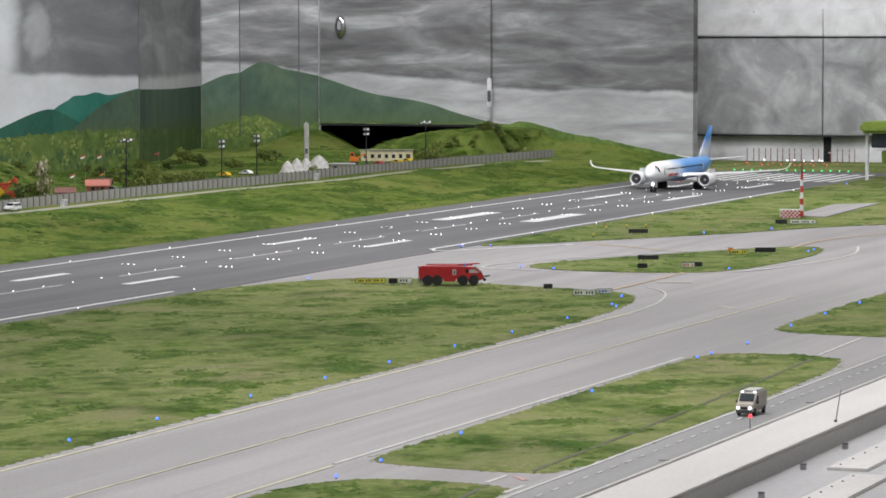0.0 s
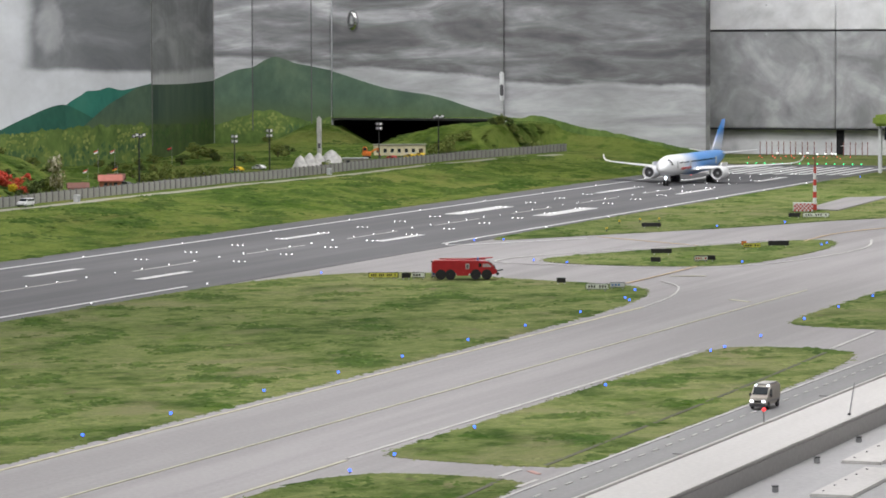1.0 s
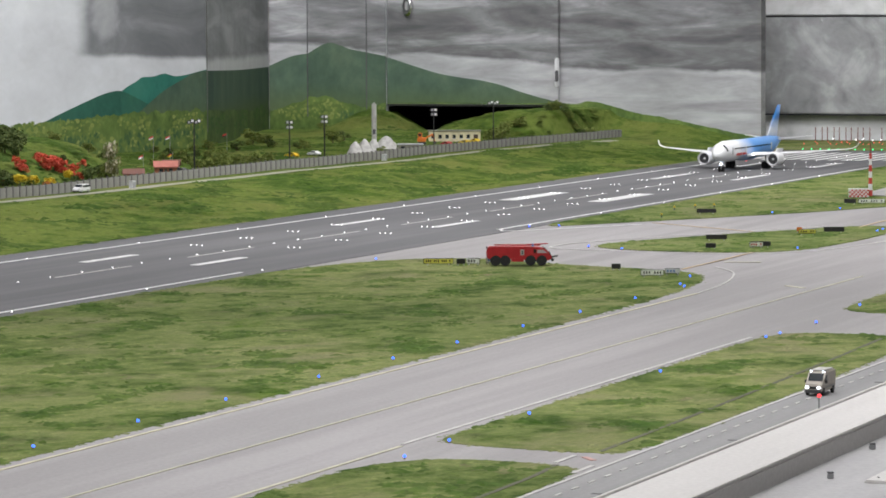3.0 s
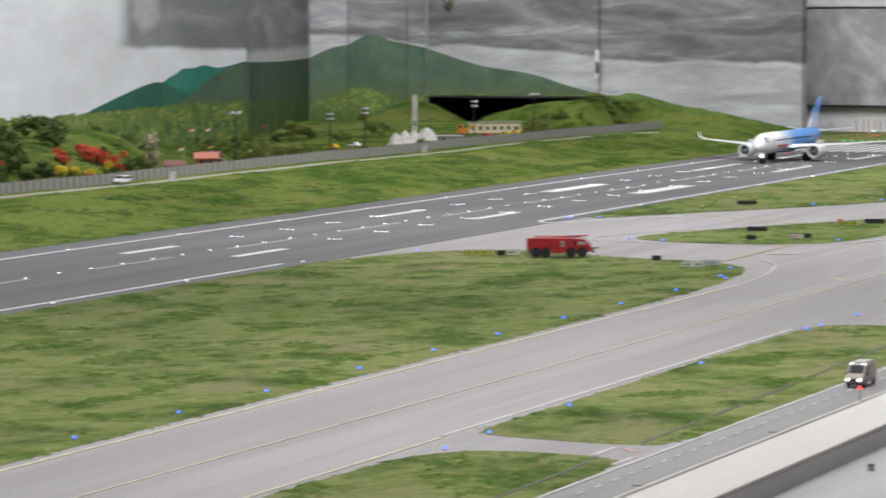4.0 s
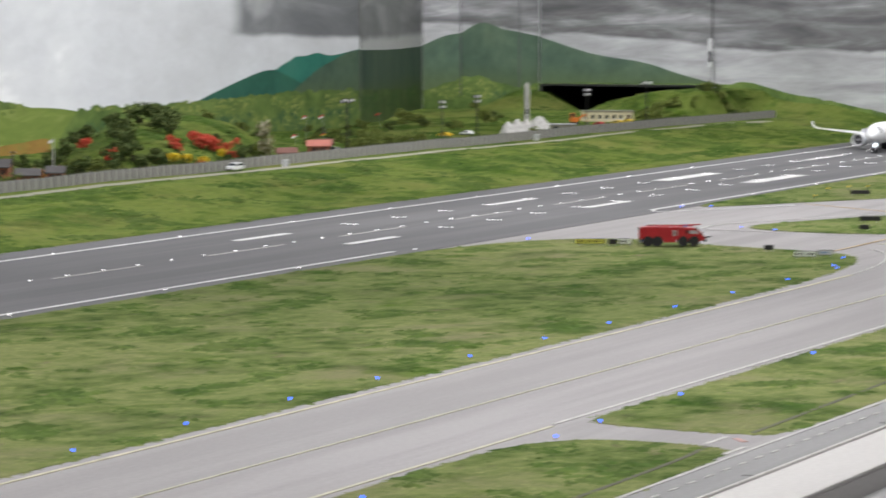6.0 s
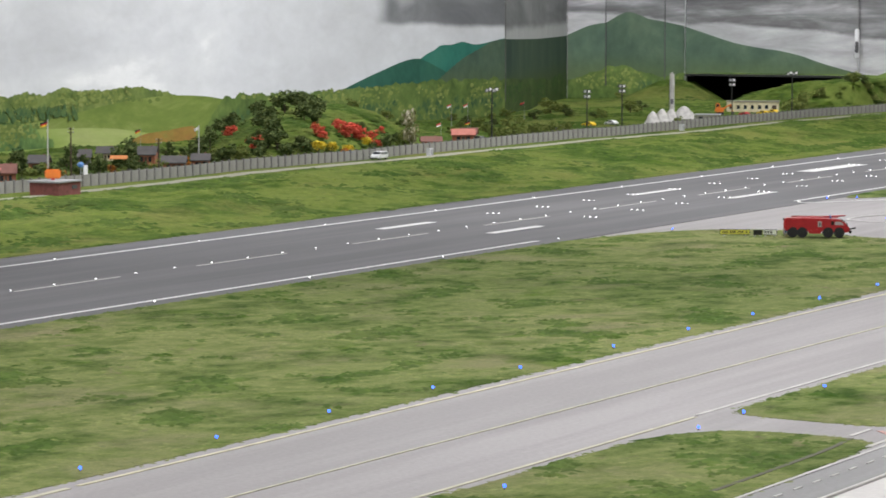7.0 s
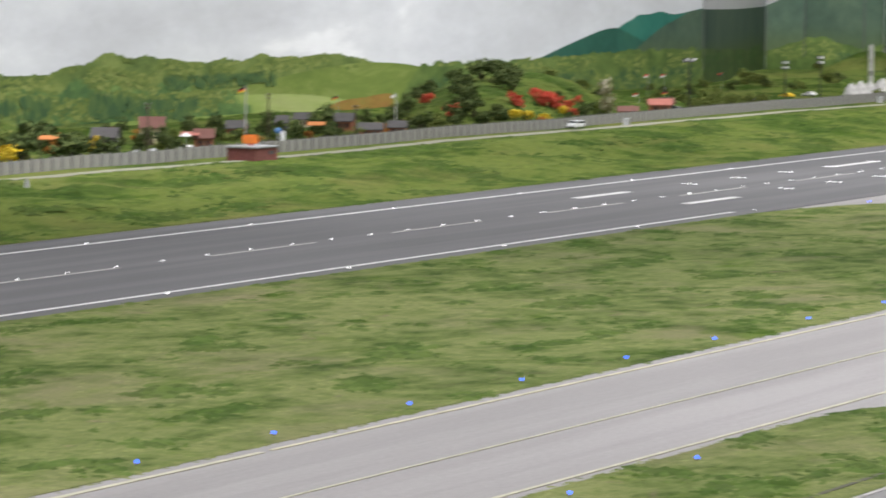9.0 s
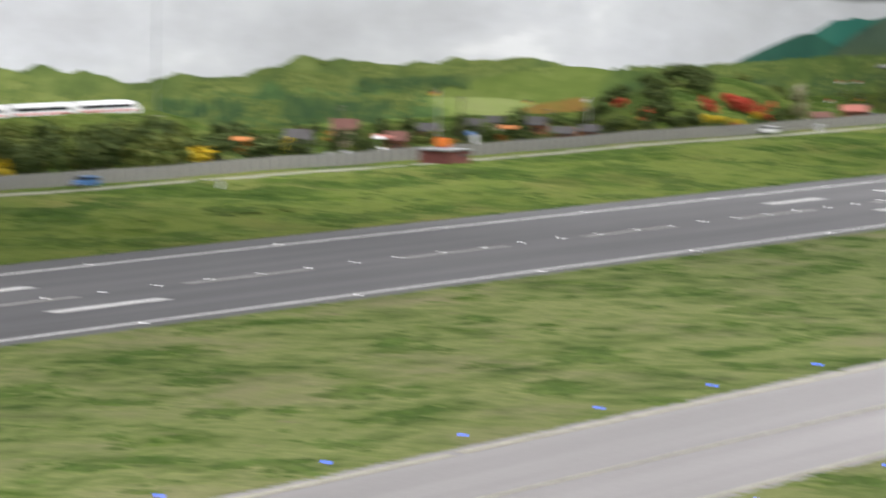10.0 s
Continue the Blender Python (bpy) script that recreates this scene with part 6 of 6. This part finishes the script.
green = lamp_kind("threshold_light", "small lit green threshold light", "threshold lights", 0.0030, 0.0035, G_GREEN)
for k in range(14):
    green(-3.545 + k * 0.0335, 12.46, 0.004)
red = lamp_kind("end_light", "small lit red runway end light", "runway end lights", 0.0019, 0.0050, G_RED, 0.0010)
for k in range(18):
    red(-3.68 + (k % 9) * 0.043 + 0.010 * (k % 3), 12.95 + 0.16 * (k // 9), 0.004)
mark = lamp_kind("marker_light", "small yellow taxiway marker", "taxiway markers", 0.0030, 0.0080, M_YELLOW, 0.0014)
for x, y in ((-2.73, 8.30), (-2.775, 8.72), (-2.735, 8.76), (-2.80, 8.62)):
    mark(x, y, 0.002)
far_white = lamp_kind("approach_light", "bright white approach light", "approach lights", 0.0032, 0.018, G_WHITE, 0.0010)
for x, y in ((-3.50, 13.05), (-3.485, 13.10), (-3.42, 13.0), (-3.40, 13.05), (-3.385, 13.1), (-3.60, 13.08), (-3.36, 13.05)):
    far_white(x, y, 0.004)
beacon = thing("obstruction_light", "thin post with a lit red obstruction lamp", "lamp", pose(-1.156, 4.14, 0.026))
part("post", rod((0, 0, 0), (0, 0, 0.016), 0.0012), M_STEEL, beacon)
part("lens", ball((0, 0, 0.0172), 0.0029), G_RED, beacon, "lit red lens")
whip = thing("whip_aerial", "thin grey leaning rod aerial on the ledge", "aerial", pose(-1.078, 4.262, 0.026))
part("rod", rod((0, 0, 0), (0.004, 0.010, 0.040), 0.0009, 0.0006), M_GREY, whip)
part("foot", rod((0, 0, 0), (0, 0, 0.003), 0.002), M_DARKGREY, whip)
for x, y in ((-1.045, 4.18), (-1.042, 3.965), (-1.02, 3.70), (-0.99, 4.45)):
    vent = thing("roof_vent", "small dark grey box vent on the felt roof", "vent", pose(x, y, 0.002, 0, 0, 20), "roof vents")
    part("case", box((0, 0, 0.003), (0.007, 0.008, 0.007), 0.001), M_GREY, vent)
    part("cap", box((0, 0, 0.0070), (0.008, 0.009, 0.0012), 0.0004), M_DARKGREY, vent)
for x, y, sx, sy in ((-0.99, 4.12, 0.05, 0.30), (-0.95, 3.80, 0.05, 0.25)):
    hatch_r = thing("roof_slab", "pale raised slab on the felt roof", "slab", pose(x, y, 0.002), "roof slabs")
    part("slab", box((0, 0, 0.001), (sx, sy, 0.005), 0.0015), M_SLAB, hatch_r)
    for k in range(5):
        part("bolt", rod((-sx * 0.3, -sy * 0.4 + k * sy * 0.2, 0.003), (-sx * 0.3, -sy * 0.4 + k * sy * 0.2, 0.0045), 0.0014), M_DARKGREY, hatch_r)

# approach posts
made = None
for k in range(19):
    if k in (10, 13):
        continue
    x = -3.715 + k * 0.0242
    if made is None:
        made = thing("approach_post", "rust red post with a pale crossbar", "post", pose(x, 13.24, 0.003), "approach posts")
        part("post", box((0, 0, 0.029), (0.0030, 0.0030, 0.060)), M_POST, made)
        part("crossbar", box((0, -0.002, 0.044), (0.017, 0.0022, 0.0030)), M_TENT, made)
    else:
        copy_thing(made, pose(x, 13.24 + 0.01 * (k % 2), 0.003))

# striped mast on a chequered box
mast = thing("striped_mast", "red and white banded mast beside a chequered equipment box", "mast", pose(-2.494, 9.456, 0.0))
for k in range(7):
    part("band", rod((0, 0, k * 0.0175), (0, 0, (k + 1) * 0.0175), 0.0062 - 0.0004 * k, 0.0058 - 0.0004 * k, 10), (M_REDP, M_PWHITE)[k % 2], mast)
part("tip", rod((0, 0, 0.1225), (0, 0, 0.150), 0.0022, 0.0016, 8), M_POST, mast)
boxy = thing("chequered_box", "red and white chequered equipment cabin", "cabin", pose(-2.512, 9.397, 0.0, 0, 0, 20))
part("case", box((0, 0, 0.0115), (0.054, 0.030, 0.022), 0.0006), M_PWHITE, boxy)
chk = None
for r in range(4):
    for c in range(10):
        if (r + c) % 2 == 0:
            m = pose(-0.0243 + c * 0.0054, -0.0152, 0.0038 + r * 0.0054)
            if chk is None:
                chk = part("red_square", box((0, 0, 0), (0.0054, 0.0008, 0.0054)), M_REDP, boxy)
                chk.matrix_basis = m
            else:
                share(chk, boxy, m)
part("roof", box((0, 0, 0.0232), (0.056, 0.032, 0.0016)), M_PWHITE, boxy)

# ---- taxiway signs ----


def sign(x, y, w, h, turn, face, label, bars=0, bar_mat=None):
    ob = thing("taxiway_sign", label, "sign", pose(x * 0.989, y * 0.989, 0.0005, 0, 0, turn), "taxiway signs")
    body = part("case", box((0, 0, h / 2 + 0.003), (w, 0.005, h), 0.0006), M_BLACK, ob)
    for s in (-1, 1):
        part("leg", box((s * w * 0.35, 0, 0.0015), (0.002, 0.002, 0.004)), M_STEEL, ob)
    if face:
        part("face", box((0, -0.0028, h / 2 + 0.003), (w * 0.96, 0.001, h * 0.84)), face, body)
        for i in range(bars):
            if i % 4 != 3:
                part("letter_bar", box((-w * 0.42 + w * 0.84 * (i + 0.5) / bars, -0.0035, h / 2 + 0.003), (w * 0.5 / bars, 0.0006, h * 0.42)), bar_mat or M_BLACK, body)


sign(-2.687, 6.680, 0.062, 0.0105, 24, M_SIGNY, "yellow taxiway sign with black marks", 13)
sign(-2.640, 6.690, 0.018, 0.010, 40, None, "black back of a taxiway sign")
sign(-2.618, 6.705, 0.028, 0.011, 10, M_SIGNW, "white taxiway sign with dark marks", 4)
sign(-2.590, 6.740, 0.024, 0.012, 24, M_LGREY, "pale grey taxiway sign with blue marks", 3, M_BLUE)
sign(-2.288, 6.660, 0.018, 0.010, 20, None, "dark blue-black back of a taxiway sign")
sign(-2.163, 6.516, 0.045, 0.011, 22, M_SIGNW, "white taxiway sign with green-black marks", 7)
sign(-2.140, 6.575, 0.030, 0.010, 22, M_LGREY, "pale grey taxiway sign with blue marks", 4, M_BLUE)
sign(-2.706, 8.60, 0.050, 0.010, 18, None, "black back of a taxiway sign")
sign(-2.367, 7.60, 0.047, 0.010, 18, None, "black back of a taxiway sign")
sign(-2.293, 7.32, 0.022, 0.010, 12, None, "black back of a taxiway sign")
sign(-2.205, 7.41, 0.044, 0.010, 18, None, "black back of a taxiway sign")
sign(-2.208, 7.385, 0.030, 0.010, 22, M_SIGNW, "white taxiway sign with red marks", 5, M_RED)
sign(-2.185, 7.95, 0.048, 0.011, 18, None, "black back of a taxiway sign")
sign(-2.225, 7.86, 0.040, 0.010, 20, M_SIGNY, "yellow-green taxiway sign with dark marks", 6)
sign(-2.27, 7.95, 0.012, 0.009, 20, M_ORANGE, "small orange taxiway sign")
sign(-2.47, 9.15, 0.032, 0.011, 18, None, "black back of a taxiway sign")
sign(-2.415, 9.17, 0.072, 0.011, 20, M_SIGNW, "long pale green taxiway sign", 9)

# pavilion with a green roof at the field's edge
pav = thing("control_pavilion", "pavilion with a mossy green roof on a grey column", "pavilion", pose(-2.775, 11.95, 0.0))
part("roof", box((0, 0, 0.186), (0.285, 0.22, 0.040), 0.010), M_GREENROOF, pav)
part("glazing", box((0.012, 0, 0.140), (0.235, 0.17, 0.052), 0.004), M_GLASS, pav)
part("deck", box((0.014, 0, 0.110), (0.245, 0.18, 0.010), 0.003), M_LGREY, pav)
part("base", prism([(-0.07, 0.060), (-0.085, 0.105), (0.085, 0.105), (0.07, 0.060)], -0.07, 0.13, 0.004), M_GREENROOF, pav)
part("column", rod((0.03, 0, 0.0), (0.03, 0, 0.07), 0.035, 0.030, 16), M_GREY, pav)
part("strut", box((-0.125, -0.06, 0.085), (0.012, 0.012, 0.170), 0.002), M_LGREY, pav)

# ---- grass tufts ----


def tufts(name, points, hmin, hmax, mat, label):
    """Low soft cushions of grass."""
    rng = np.random.default_rng(len(points))
    verts, faces = [], []
    for x, y, z, k in points:
        r = rng.uniform(0.005, 0.013) * k
        h = rng.uniform(hmin, hmax) * k
        a0, e = rng.uniform(0, 3.1), rng.uniform(1.0, 2.2)
        b = len(verts)
        for i in range(6):
            a = i / 6 * 2 * math.pi
            q = r * rng.uniform(0.7, 1.3)
            u, v = math.cos(a) * q * e, math.sin(a) * q
            verts.append((x + u * math.cos(a0) - v * math.sin(a0), y + u * math.sin(a0) + v * math.cos(a0), z - 0.0006))
        verts.append((x + rng.normal() * 0.002, y + rng.normal() * 0.002, z + h))
        faces += [(b + i, b + (i + 1) % 6, b + 6) for i in range(6)]
    ob = raw(name, verts, faces, mat)
    ob.data.polygons.foreach_set("use_smooth", [True] * len(faces))
    return tagged(ob, label, "grass", kind="stuff")


rng = np.random.default_rng(3)
light_pts, dark_pts, bank_pts, bank_dark = [], [], [], []
for key, lo in (("big", 2.0), ("near", 3.7), ("front", 2.6), ("mid", 7.0), ("far", 7.6), ("right", 5.6)):
    poly = island_outline[key]
    xs, ys = [p[0] for p in poly], [p[1] for p in poly]
    y0, y1 = max(lo, min(ys)), min(11.5, max(ys))
    area = (max(xs) - min(xs)) * (y1 - y0)
    for _ in range(int(area * (9000 if key in ("near", "front", "big") else 4000))):
        x, y = rng.uniform(min(xs), max(xs)), rng.uniform(y0, y1)
        if y > 4 and rng.uniform() < (y - 4) * 0.06 or not inside(x, y, poly):
            continue
        n = noise.noise((x * 9, y * 7, 2.0)) + 0.5 * noise.noise((x * 24, y * 19, 5.0))
        if n > 0.20 and rng.uniform() < (n - 0.16) * 3.2:
            dark_pts.append((x, y, GRASS_Z, 0.6 + 1.1 * (n - 0.20)))
        elif n > -0.15 or rng.uniform() < 0.25:
            light_pts.append((x, y, GRASS_Z, 0.55 + 0.4 * max(0.0, n)))
    n = len(poly)
    for i in range(n):
        p, q = poly[i], poly[(i + 1) % n]
        d = math.hypot(q[0] - p[0], q[1] - p[1])
        for _ in range(int(d * 160)):
            t = rng.uniform()
            light_pts.append((p[0] + (q[0] - p[0]) * t + rng.normal() * 0.004, p[1] + (q[1] - p[1]) * t + rng.normal() * 0.004, GRASS_Z - 0.0002, 0.32))
for _ in range(26000):
    x, y = rng.uniform(-4.30, -3.672), rng.uniform(3.9, 12.3)
    n = noise.noise((x * 7, y * 4, 9.0)) + 0.5 * noise.noise((x * 20, y * 14, 1.0))
    if n > 0.12 and rng.uniform() < (n - 0.06) * 2.6:
        bank_dark.append((x, y, bank_z(x, y), 0.8 + 0.9 * (n - 0.12)))
    elif n > -0.1 or rng.uniform() < 0.3:
        bank_pts.append((x, y, bank_z(x, y), 0.7 + 0.5 * max(0.0, n)))
for _ in range(17000):
    x, y = rng.uniform(-5.45, -4.44), rng.uniform(5.0, 12.85)
    n = noise.noise((x * 6, y * 5, 3.0)) + 0.5 * noise.noise((x * 19, y * 15, 8.0))
    (bank_dark if n > 0.10 else bank_pts).append((x, y, bank_z(x, y), 1.0 + 0.4 * abs(n)))
tufts("grass_tufts", light_pts, 0.0008, 0.0022, M_TUFT, "short green and yellowish static grass tufts")
tufts("embankment_tufts", bank_pts, 0.0010, 0.0030, M_TUFT_B, "uneven green grass tufts on the embankment")
tufts("dark_grass_tufts", dark_pts, 0.0018, 0.0042, M_TUFT_D, "thick dark green grass tufts in patches")
tufts("dark_embankment_tufts", bank_dark, 0.0020, 0.0050, M_TUFT_BD, "thick dark green grass tufts on the embankment")
